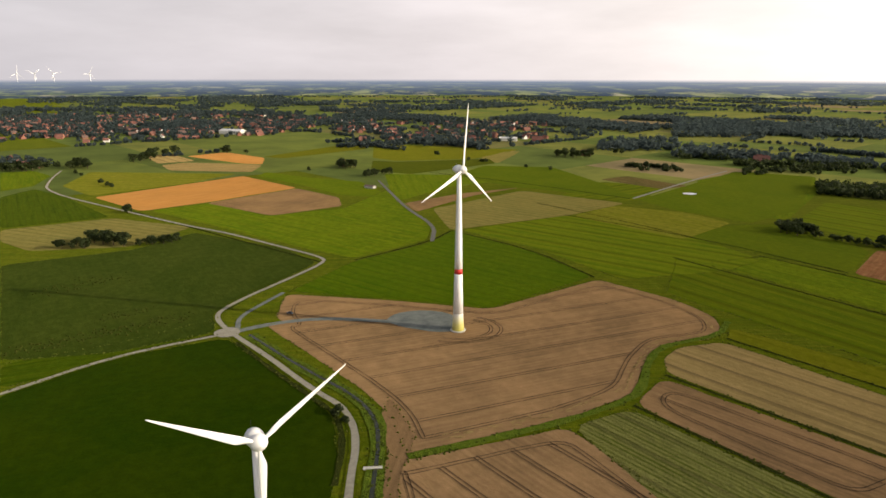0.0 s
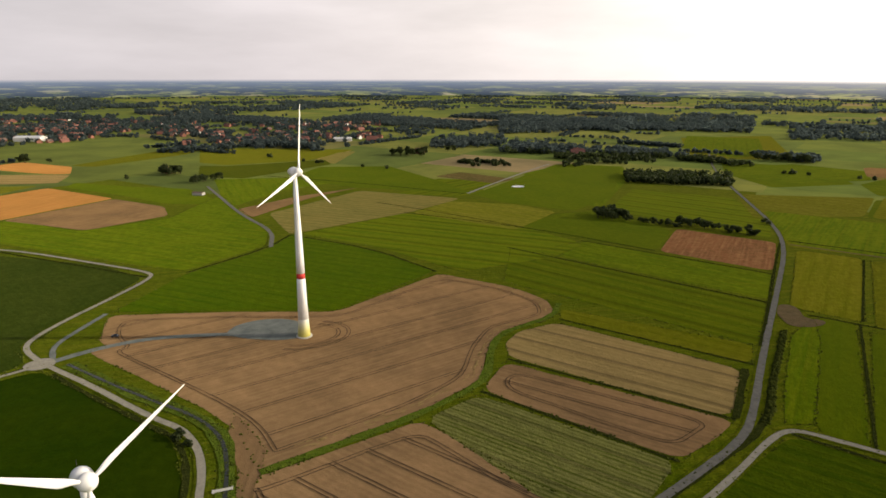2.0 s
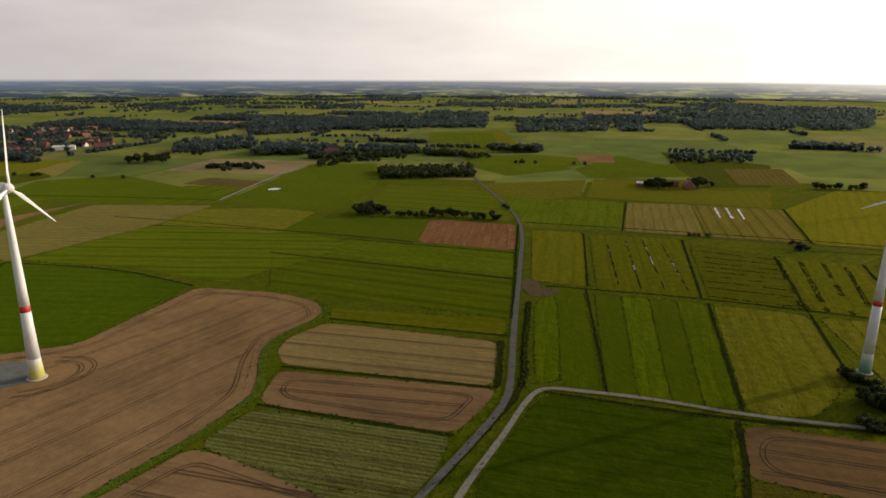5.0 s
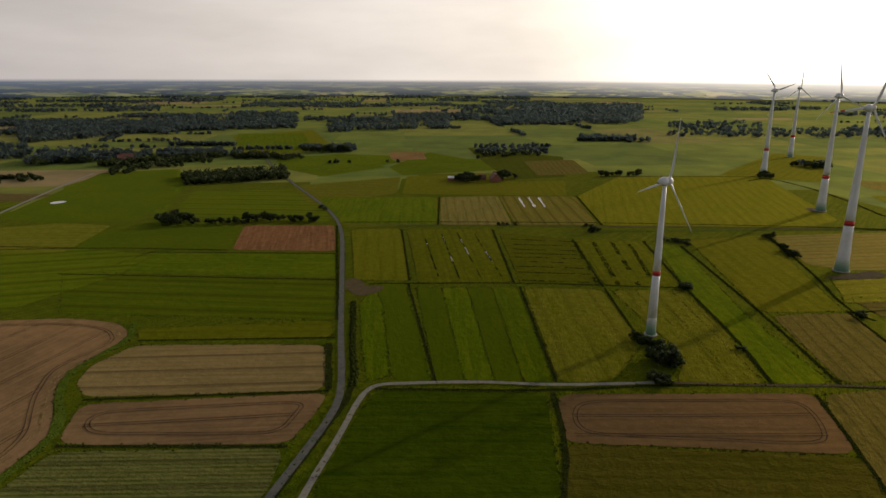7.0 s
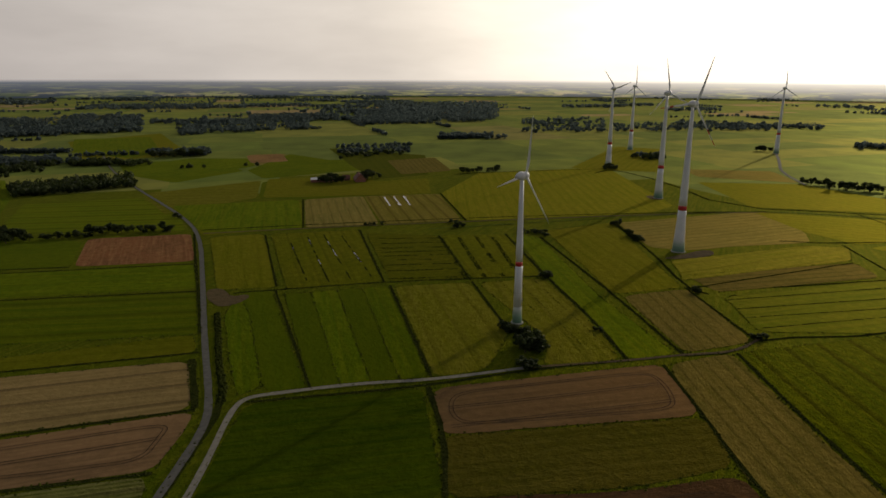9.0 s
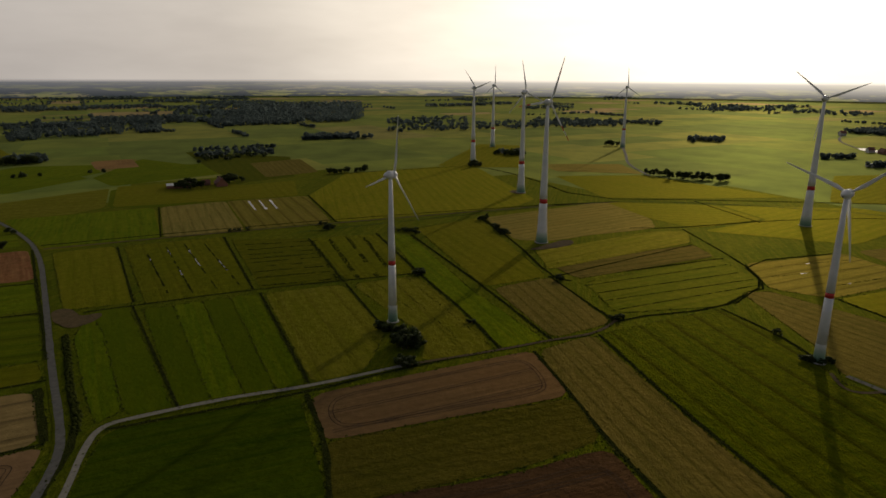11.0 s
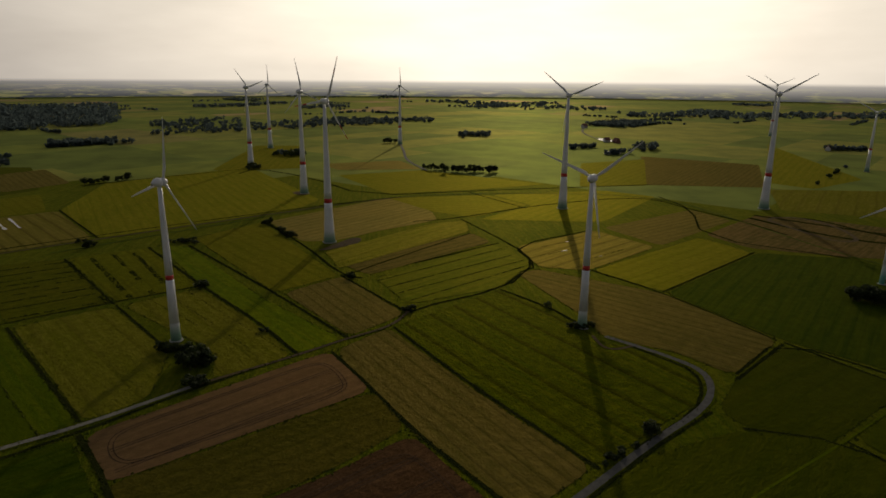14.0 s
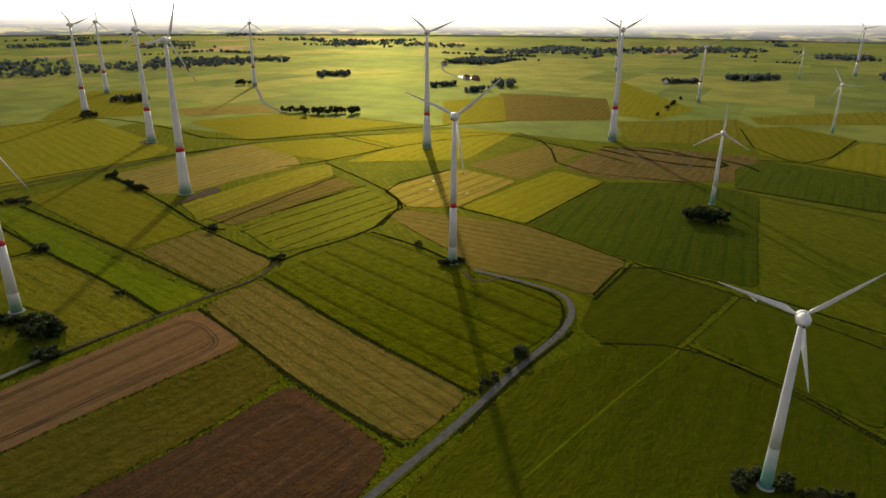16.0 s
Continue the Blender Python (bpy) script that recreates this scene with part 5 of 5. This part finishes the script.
def wood(corners, every, height):
    """A closed stand of trees over a patch of land, thinner at its ragged rim."""
    a, b, c, d = [Vector(p) for p in corners]
    area = abs((c - a).cross(d - b)) / 2
    for _ in range(int(area / every ** 2)):
        k, m = rng.random(), rng.random()
        p = a.lerp(b, k).lerp(d.lerp(c, k), m)
        if noise.noise(Vector((p.x * 0.011, p.y * 0.011, 4.0))) > -0.22 or rng.random() < 0.25:
            blob(p.x, p.y, height * rng.uniform(0.7, 1.2))


for corners, every, height in (
    ([(-1216, 3240), (-786, 3255), (-1059, 4402), (-1636, 4374)], 34, 18), ([(-2114, 3333), (-1789, 3345), (-2207, 4136), (-2606, 4118)], 32, 17),
    ([(-1593, 2340), (-1503, 2343), (-1683, 2627), (-1783, 2624)], 17, 15), ([(-704, 3139), (-502, 3146), (-551, 3458), (-773, 3450)], 24, 16),
    ([(-735, 2537), (-659, 2540), (-699, 2698), (-780, 2695)], 15, 14), ([(-506, 2662), (-426, 2664), (-460, 2885), (-547, 2883)], 16, 14),
    ([(-437, 1898), (-198, 1903), (-246, 2375), (-543, 2368)], 20, 14), ([(245, 2098), (374, 2101), (424, 2393), (279, 2389)], 17, 15),
    ([(555, 1568), (735, 1571), (948, 2040), (716, 2035)], 16, 17), ([(769, 1647), (987, 1651), (1204, 2022), (937, 2016)], 16, 15),
    ([(309, 1280), (468, 1282), (549, 1512), (363, 1509)], 18, 14), ([(421, 1150), (508, 1151), (573, 1304), (475, 1302)], 13, 17),
    ([(498, 1128), (613, 1129), (652, 1203), (529, 1201)], 14, 10), ([(456, 970), (573, 971), (615, 1045), (489, 1043)], 13, 7),
    ([(570, 1012), (678, 1014), (759, 1139), (637, 1137)], 14, 11), ([(1234, 2592), (1462, 2599), (1630, 2903), (1376, 2895)], 22, 15),
    ([(0, 1443), (154, 1446), (233, 2150), (-1, 2145)], 24, 12), ([(289, 1578), (386, 1579), (537, 2212), (402, 2209)], 26, 13),
    ([(1798, 1042), (1999, 736), (3264, 1207), (2920, 1692)], 24, 20),
    ([(1642, 534), (1764, 344), (2313, 456), (2150, 701)], 26, 13), ([(1780, 319), (2037, -80), (2315, -89), (2021, 364)], 24, 12),
    ([(1170, 1268), (1479, 1102), (1864, 1393), (1473, 1599)], 20, 14),
    ([(1008, 1734), (1318, 1570), (1644, 1961), (1256, 2162)], 24, 15),
    ([(1732, 1065), (1968, 938), (2696, 1294), (2368, 1465)], 26, 14),
    ([(962, 656), (1094, 583), (1224, 654), (1076, 736)], 16, 8),
    ([(860, 944), (914, 915), (971, 973), (914, 1004)], 10, 11),
    ([(477, 804), (597, 737), (652, 806), (521, 878)], 7, 12),
    ([(792, 1664), (890, 1510), (1124, 1898), (1000, 2087)], 18, 14),
    ([(1112, 1616), (1220, 1450), (1672, 1981), (1523, 2203)], 22, 14),
    ([(576, 1045), (633, 954), (718, 1078), (654, 1180)], 15, 9),
    ([(843, 993), (897, 906), (961, 970), (903, 1062)], 13, 10),
    ([(1383, 659), (1454, 548), (1552, 585), (1476, 704)], 15, 11),
):
    wood(corners, every, height)


tree(-47, 257, 5.0, "trees among the fields")
tree(-43, 250, 3.5, "trees among the fields")

# ---- village ----
def gable(w, d, h, ridge, over=0.5):
    """Walls with gables, and a roof of two slopes with thickness, as two meshes."""
    bm = bmesh.new()
    x, y = w / 2, d / 2
    lower = [bm.verts.new(p) for p in ((-x, -y, 0), (x, -y, 0), (x, y, 0), (-x, y, 0))]
    upper = [bm.verts.new(p) for p in ((-x, -y, h), (x, -y, h), (x, y, h), (-x, y, h))]
    tops = [bm.verts.new((0, -y, ridge)), bm.verts.new((0, y, ridge))]
    bm.faces.new((lower[0], lower[1], upper[1], tops[0], upper[0]))
    bm.faces.new((lower[2], lower[3], upper[3], tops[1], upper[2]))
    bm.faces.new((lower[1], lower[2], upper[2], upper[1]))
    bm.faces.new((lower[3], lower[0], upper[0], upper[3]))
    wall = bm
    slope = (ridge - h) / x
    roof = bmesh.new()
    for sx in (1, -1):
        e = (sx * (x + over), h - over * slope)
        ring = []
        for t in (0.0, 0.28):
            ring.append([roof.verts.new((px, py, pz + t + 0.03)) for px, py, pz in ((e[0], -y - over, e[1]), (0, -y - over, ridge), (0, y + over, ridge), (e[0], y + over, e[1]))])
        for q in (ring[0], ring[1]):
            roof.faces.new(q)
        for i in range(4):
            roof.faces.new((ring[0][i], ring[0][(i + 1) % 4], ring[1][(i + 1) % 4], ring[1][i]))
    bmesh.ops.recalc_face_normals(roof, faces=roof.faces)
    return wall, roof


def box_bm(sx, sy, sz, x=0, y=0, z=0):
    bm = bmesh.new()
    bmesh.ops.create_cube(bm, size=1, matrix=Matrix.Translation((x, y, z)) @ Matrix.Diagonal((sx, sy, sz, 1)))
    return bm


def house_kind(w, d, h, ridge, wall_mat, roof_mat):
    wall, roof = gable(w, d, h, ridge)
    return (finish(wall, "wall", wall_mat), finish(roof, "roof", roof_mat), finish(box_bm(0.8, 0.8, 1.8, w * 0.14, d * 0.2, ridge), "chimney", BRICK), finish(box_bm(0.08, 1.3, 1.3), "window", PANE), w, d)


HOUSES = [house_kind(9, 12, 3.4, 8.2, BRICK, TILES), house_kind(10, 15, 3.2, 8.8, BRICK, TILES), house_kind(8.5, 11, 4.2, 8.4, PLASTER, TILES), house_kind(10, 13, 3.4, 8.0, BRICK, TILES_DARK), house_kind(11, 18, 3.0, 8.5, BRICK, TILES)]


def house(x, y, kind, angle, label, scale=1.0, windows=False):
    wall, roof, chimney, window, w, d = HOUSES[kind]
    ob = root("house", label, "house", pose(x, y, rise(x, y), 0, 0, angle) @ Matrix.Diagonal((scale, scale, scale, 1)), "village houses")
    piece("wall", wall, ob)
    r = piece("roof", roof, ob)
    piece("chimney", chimney, r)
    if windows:
        for sx in (1, -1):
            for k in range(4):
                piece("window", window, ob, place=pose(sx * (w / 2 + 0.02), (k - 1.5) * d / 4.6, 1.8))
    return ob


WORDS = ["red roofed brick house in the village", "long red roofed brick house in the village", "pale plastered village house with red roof", "brick village house with dark tiled roof", "large red roofed farmhouse in the village"]
for (ax, ay), (bx, by), (cx, cy), count in (
    ((-200, 1470), (260, 1500), (330, 2060), 95), ((-260, 1700), (-60, 1600), (-240, 2150), 45),
    ((-960, 1500), (-620, 1640), (-1350, 2050), 100), ((-640, 1700), (-400, 1850), (-620, 2200), 65), ((-760, 1020), (-640, 1015), (-700, 1120), 12),
):
    for _ in range(int(count * 0.85)):
        s, t = rng.random(), rng.random()
        x, y = ax + (bx - ax) * s + (cx - bx) * t, ay + (by - ay) * s + (cy - by) * t
        k = rng.choice((0, 0, 1, 2, 3, 4))
        house(x, y, k, rng.choice((25, 115, 40, 130, 75)) + rng.uniform(-8, 8), WORDS[k], rng.uniform(0.85, 1.15))
        for _ in range(8):
            blob(x + rng.uniform(-30, 30), y + rng.uniform(-5, 34), rng.uniform(5, 12))
# the wide town, its houses standing close among dark garden trees
TOWN = [(-1012, 1365), (-688, 1440), (-429, 1610), (-363, 1858), (-551, 2400), (-1187, 2563), (-1700, 2180)]
town = bpy.data.meshes.new("town_houses")
slots = [BRICK, TILES, PLASTER, TILES_DARK]
for m in slots:
    town.materials.append(m)
verts, faces, marks, placed = [], [], [], 0
while placed < 340:
    x, y = rng.uniform(-1700, -363), rng.uniform(1365, 2563)
    if inside(x, y, TOWN) and noise.noise(Vector((x * 0.006, y * 0.006, 8.0))) > -0.3:
        place = pose(x, y, 0, 0, 0, rng.choice((20, 110, 45, 135, 80)) + rng.uniform(-8, 8)) @ Matrix.Scale(rng.uniform(0.85, 1.2), 4)
        for me in HOUSES[rng.choice((0, 0, 1, 2, 3, 3, 4))][:2]:
            start, slot = len(verts), slots.index(me.materials[0])
            verts += [place @ v.co for v in me.vertices]
            faces += [tuple(start + i for i in p.vertices) for p in me.polygons]
            marks += [slot] * len(me.polygons)
        for _ in range(7):
            blob(x + rng.uniform(-45, 45), y + rng.uniform(2, 60), rng.uniform(6, 14))
        placed += 1
town.from_pydata(verts, [], faces)
town.polygons.foreach_set("material_index", marks)
tagged(new("town_houses", town), "crowded red and dark roofed town houses", "town", kind="stuff")
for x, y, k, a, s in ((759, 533, 3, 35, 1.1), (776, 494, 4, 130, 1.3), (773, 515, 0, 35, 0.9), (-164, 1062, 4, 20, 1.0), (552, 1110, 4, 60, 1.4), (269, 1212, 1, 70, 1.2), (567, 1138, 4, 30, 1.2), (1462, -545, 2, 15, 1.2), (1440, -560, 1, 100, 1.2), (1262, -955, 2, 50, 1.2), (1884, -630, 2, 20, 1.4), (215, 1470, 4, 70, 1.4)):
    house(x, y, k, a, "red roofed farmhouse among dark trees" if k != 2 else "pale farmhouse among distant trees", s, True)


def shed(x, y, w, d, h, angle, label, wall_mat, roof_mat):
    ob = root("barn", label, "barn", pose(x, y, rise(x, y), 0, 0, angle))
    wall, roof = gable(w, d, h, h + w * 0.13, 0.4)
    piece("wall", finish(wall, "wall", wall_mat), ob)
    piece("roof", finish(roof, "roof", roof_mat), ob)
    for k in range(3):
        piece("door", finish(box_bm(0.12, d / 8, h * 0.75), "door", DARK), ob, place=pose(w / 2 + 0.05, (k - 1) * d / 3.4, h * 0.38))


shed(-539, 1656, 30, 60, 8, 75, "long white industrial hall by the town", PLASTER, SHEET)
shed(745, 540, 14, 26, 4, 35, "grey roofed barn beside a farmhouse", BRICK, SHEET)
shed(-98, 849, 7, 14, 3, 60, "small grey field shed by a lane", CONCRETE, TILES_DARK)
shed(839, 1690, 26, 70, 6, 60, "pale distant greenhouse hall behind woods", PLASTER, SHEET)
shed(1225, -470, 14, 30, 4, 20, "pale roofed barn among dark trees", PLASTER, SHEET)
shed(150, 1490, 20, 40, 6, 80, "pale roofed hall at the village edge", PLASTER, SHEET)
shed(70, 1500, 18, 30, 5, 70, "red brick hall at the village edge", BRICK, TILES)

# groves within reach of the eye are darker; far woods have haze painted in
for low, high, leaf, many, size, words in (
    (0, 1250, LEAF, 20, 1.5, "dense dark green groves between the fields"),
    (1250, 2600, LEAF_HAZE, 11, 2.2, "green far woods, hedges and tree rows dulled by painted haze"),
    (2600, 9000, LEAF_HAZE, 6, 4.2, "woods and hedges towards the horizon, blued by painted haze"),
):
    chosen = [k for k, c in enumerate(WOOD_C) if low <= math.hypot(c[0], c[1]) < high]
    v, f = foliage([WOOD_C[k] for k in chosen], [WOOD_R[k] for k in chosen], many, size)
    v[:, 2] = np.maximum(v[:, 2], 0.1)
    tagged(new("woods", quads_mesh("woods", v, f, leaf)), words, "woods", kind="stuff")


# ---- wind turbines ----
def tube(profile, segments=40, caps=True):
    bm = bmesh.new()
    rows = [[bm.verts.new((r * math.cos(k * math.tau / segments), r * math.sin(k * math.tau / segments), z)) for k in range(segments)] for r, z in profile]
    for a, b in zip(rows, rows[1:]):
        for k in range(segments):
            bm.faces.new((a[k], a[(k + 1) % segments], b[(k + 1) % segments], b[k]))
    if caps:
        bm.faces.new(list(reversed(rows[0])))
        bm.faces.new(rows[-1])
    return bm


def blade_mesh(length, mat, stripe=None, wide=0.06):
    """Tapered, twisted blade along z with an aerofoil section; stripe: part of the span to keep."""
    bm, rows = bmesh.new(), []
    steps, around_ = 26, 14
    lo, hi = stripe or (0.0, 1.0)
    for i in range(steps + 1):
        s = lo + (hi - lo) * i / steps
        grow = min(1.0, max(0.0, (s - 0.03) / 0.17))
        grow = grow * grow * (3 - 2 * grow)
        chord = length * ((1 - grow) * 0.036 + grow * (wide * (1 - s) ** 1.0 + 0.012))
        thick = chord * ((1 - grow) * 1.0 + grow * (0.30 - 0.16 * s))
        if s > 0.985:
            chord, thick = chord * 0.6, thick * 0.5
        if stripe:
            chord, thick = chord * 1.03, thick * 1.06
        twist = radians(20 * (1 - s) ** 2 * grow + 4)
        bend = -0.02 * length * s * s
        ring = []
        for k in range(around_):
            a = k * math.tau / around_
            px = chord * (0.5 * math.cos(a) + 0.22 * grow)
            py = thick * 0.5 * math.sin(a) * (1 - 0.45 * grow * (1 + math.cos(a)) / 2)
            ring.append(bm.verts.new((px * math.cos(twist) - py * math.sin(twist), px * math.sin(twist) + py * math.cos(twist) + bend, s * length)))
        rows.append(ring)
    for a, b in zip(rows, rows[1:]):
        for k in range(around_):
            bm.faces.new((a[k], a[(k + 1) % around_], b[(k + 1) % around_], b[k]))
    bm.faces.new(list(reversed(rows[0])))
    bm.faces.new(rows[-1])
    return finish(bm, "blade", mat, True)


def egg(length, radius, squeeze, mat, name):
    """Body of revolution along y, blunt in front and tapering behind."""
    prof = []
    for i in range(15):
        s = i / 14
        prof.append((max(0.02, radius * math.sin(math.pi * s ** squeeze) ** 0.62), -length / 2 + length * s))
    bm = tube(prof, 28)
    bmesh.ops.rotate(bm, verts=bm.verts, matrix=Matrix.Rotation(radians(-90), 3, "X"))
    return finish(bm, name, mat, True)


def along(profile, low, high):
    """Part of a tower's profile between two heights."""
    zs, rs = [z for _, z in profile], [r for r, _ in profile]
    inner = [z for z in zs if low < z < high]
    return [(float(np.interp(z, zs, rs)), z) for z in [low, *inner, high]]


AXIS = math.degrees(math.atan2(0.755, 0.656))  # rotors face south-east, into the low sun
SIZES = {
    "big": dict(hub=127.0, rotor=41.0, profile=[(5.4, 0), (4.5, 12), (3.7, 30), (3.2, 48), (2.4, 80), (1.7, 110), (1.25, 124.5)], band=(37.0, 41.0), nac=2.9),
    "mid": dict(hub=96.0, rotor=36.0, profile=[(3.7, 0), (3.1, 8), (2.5, 28), (2.1, 50), (1.55, 75), (1.1, 94)], band=(35.4, 38.4), nac=2.6),
    "low": dict(hub=91.0, rotor=35.0, profile=[(2.9, 0), (2.6, 8), (2.25, 28), (1.9, 50), (1.45, 72), (1.05, 89)], band=(36.6, 39.4), nac=2.5),
    "small": dict(hub=62.0, rotor=25.8, profile=[(2.0, 0), (1.85, 8), (1.55, 25), (1.25, 45), (0.95, 60.4)], band=None, nac=2.2),
}


def build_size(spec, tone, red_tips=False):
    prof, hub, nac = spec["profile"], spec["hub"], spec["nac"]
    top, foot = prof[-1][1], 11.0 if hub > 70 else 16.0
    made = {}
    cuts = [(0.6 if k == 0 else foot * k / 14, foot * (k + 1) / 14, "base_ring", BASES[tone][k]) for k in range(14)]
    if spec["band"]:
        b0, b1 = spec["band"]
        cuts += [(foot, b0, "tower_section", WHITE), (b0, b1, "red_band", RED), (b1, top, "tower_section", WHITE)]
    else:
        cuts += [(foot, top, "tower_section", WHITE)]
    made["cuts"] = [(n, finish(tube(along(prof, a, b), 40, n != "base_ring"), n, m, True)) for a, b, n, m in cuts]
    made["plinth"] = finish(tube([(prof[0][0] + 0.9, -0.5), (prof[0][0] + 0.9, 0.5), (prof[0][0] + 0.5, 0.62)]), "plinth", CONCRETE)
    made["nacelle"] = egg(nac * 2.9, nac, 1.25, WHITE, "nacelle")
    made["spinner"] = egg(nac * 1.9, nac * 0.94, 0.85, BLADE, "spinner")
    made["vent"] = finish(tube([(nac * 0.16, -0.1), (nac * 0.16, 0.25), (nac * 0.1, 0.3)], 16), "vent", DARK)
    made["mast"] = finish(tube([(0.05, 0), (0.05, 1.6)], 6), "mast", DARK)
    made["blade"] = blade_mesh(spec["rotor"] - nac * 0.5, BLADE, None, 0.084 if hub < 70 else 0.06)
    made["tip"] = [blade_mesh(spec["rotor"] - nac * 0.5, RED, s) for s in ((0.60, 0.72), (0.86, 0.99))] if red_tips else []
    return made


def turbine(x, y, size, tone, theta, label, red_tips=False, hub=None, turn_by=0.0):
    spec = SIZES[size]
    key = (size, tone, red_tips)
    if key not in BUILT:
        BUILT[key] = build_size(spec, tone, red_tips)
    made = BUILT[key]
    k = (hub or spec["hub"]) / spec["hub"]
    ob = root("wind_turbine", label, "wind turbine", pose(x, y, rise(x, y)) @ Matrix.Diagonal((k, k, k, 1)), "wind farm turbines")
    for n, me in made["cuts"]:
        piece(n, me, ob, "red painted ring" if n == "red_band" else "")
    piece("plinth", made["plinth"], ob, "round concrete plinth")
    head = pose(0, 0, spec["hub"], 0, 0, AXIS - 180 + turn_by)
    nac = spec["nac"]
    body = piece("nacelle", made["nacelle"], ob, place=head @ pose(0, -nac * 0.45, 0))
    piece("vent", made["vent"], body, "dark round vent", pose(0, -nac * 1.22, -nac * 0.42, 90))
    piece("mast", made["mast"], body, place=pose(0, -nac * 0.6, nac * 0.85))
    piece("spinner", made["spinner"], ob, place=head @ pose(0, nac * 1.0, 0))
    for j in range(3):
        # seen from behind the rotor turns the other way round
        spin = head @ pose(0, nac * 1.05, 0) @ Matrix.Rotation(radians(-theta - 120 * j), 4, "Y") @ Matrix.Translation((0, 0, nac * 0.5))
        b = piece("blade", made["blade"], ob, place=spin)
        for me in made["tip"]:
            piece("stripe", me, b, "red blade stripe")
    return ob


BUILT = {}
TALL = "tall white wind turbine with red tower ring"
turbine(9, 355, "mid", "yellow", 8, "white wind turbine with yellow foot on stubble")
turbine(353, 114, "low", "green", 230, "white wind turbine with red ring among bushes")
turbine(572, 41, "big", "green", 338, "tall white wind turbine with red striped blades", True, 125)
turbine(351, -124, "low", "green", 70, "white wind turbine with green foot in pasture")
turbine(706, -216, "big", "green", 52, TALL, hub=127)
turbine(688, -452, "big", "green", 62, TALL, hub=130)
turbine(413, -373, "small", "teal", 0, "small white wind turbine beside a dark thicket", hub=59)
turbine(129, -157, "small", "teal", 74, "small white wind turbine with teal green foot")
turbine(-44, 133, "small", "teal", 61, "small white wind turbine above a green meadow", hub=64.5, turn_by=-12)
turbine(1085, 201, "big", "green", 285, TALL, hub=127)
turbine(1365, 211, "big", "green", 0, TALL, hub=127)
turbine(826, 89, "big", "green", 12, TALL, hub=127)
turbine(1427, -60, "big", "green", 2, TALL, hub=125)
turbine(964, -804, "mid", "green", 60, "white wind turbine beside a distant farm", hub=95)
turbine(1597, -1040, "big", "green", 55, TALL, hub=130)
turbine(649, -766, "small", "teal", 30, "small white wind turbine on distant meadow", hub=63)
turbine(1276, -1358, "small", "teal", 10, "small white wind turbine on distant meadow", hub=61)
turbine(1303, -1573, "big", "green", 40, TALL, hub=119)
for a, th in ((32.8, 10), (31.7, 50), (30.5, 80), (28.1, 25)):
    turbine(-4860 * math.sin(radians(a)), 4860 * math.cos(radians(a)), "big", "green", th, "white wind turbine far off near the horizon", hub=149)

# ---- small things ----
van = root("car", "dark parked car on the gravel spur", "car", pose(-97, 380, 0.3, 0, 0, 75))
bm = box_bm(1.75, 4.3, 0.75, 0, 0, 0.72)
bmesh.ops.bevel(bm, geom=bm.edges[:], offset=0.18, segments=2, affect="EDGES")
piece("body", finish(bm, "body", CAR_PAINT, True), van)
bm = box_bm(1.5, 2.4, 0.62, 0, -0.25, 1.36)
bmesh.ops.bevel(bm, geom=bm.edges[:], offset=0.2, segments=2, affect="EDGES")
piece("cabin", finish(bm, "cabin", PANE, True), van)
wheel = finish(tube([(0.34, -0.12), (0.34, 0.12)], 16), "wheel", DARK)
for sx in (1, -1):
    for sy in (1, -1):
        piece("wheel", wheel, van, place=pose(sx * 0.82, sy * 1.35, 0.34, 0, 90, 0))
bridge = root("footbridge", "small pale concrete slab bridge over ditch", "bridge", pose(-27, 216, 0.35, 0, 0, 4))
bm = box_bm(7.0, 1.5, 0.35)
bmesh.ops.bevel(bm, geom=bm.edges[:], offset=0.05, segments=1, affect="EDGES")
piece("deck", finish(bm, "deck", CONCRETE), bridge)
for s in (1, -1):
    piece("abutment", finish(box_bm(0.8, 1.7, 0.9), "abutment", CONCRETE), bridge, place=pose(s * 3.3, 0, -0.25))
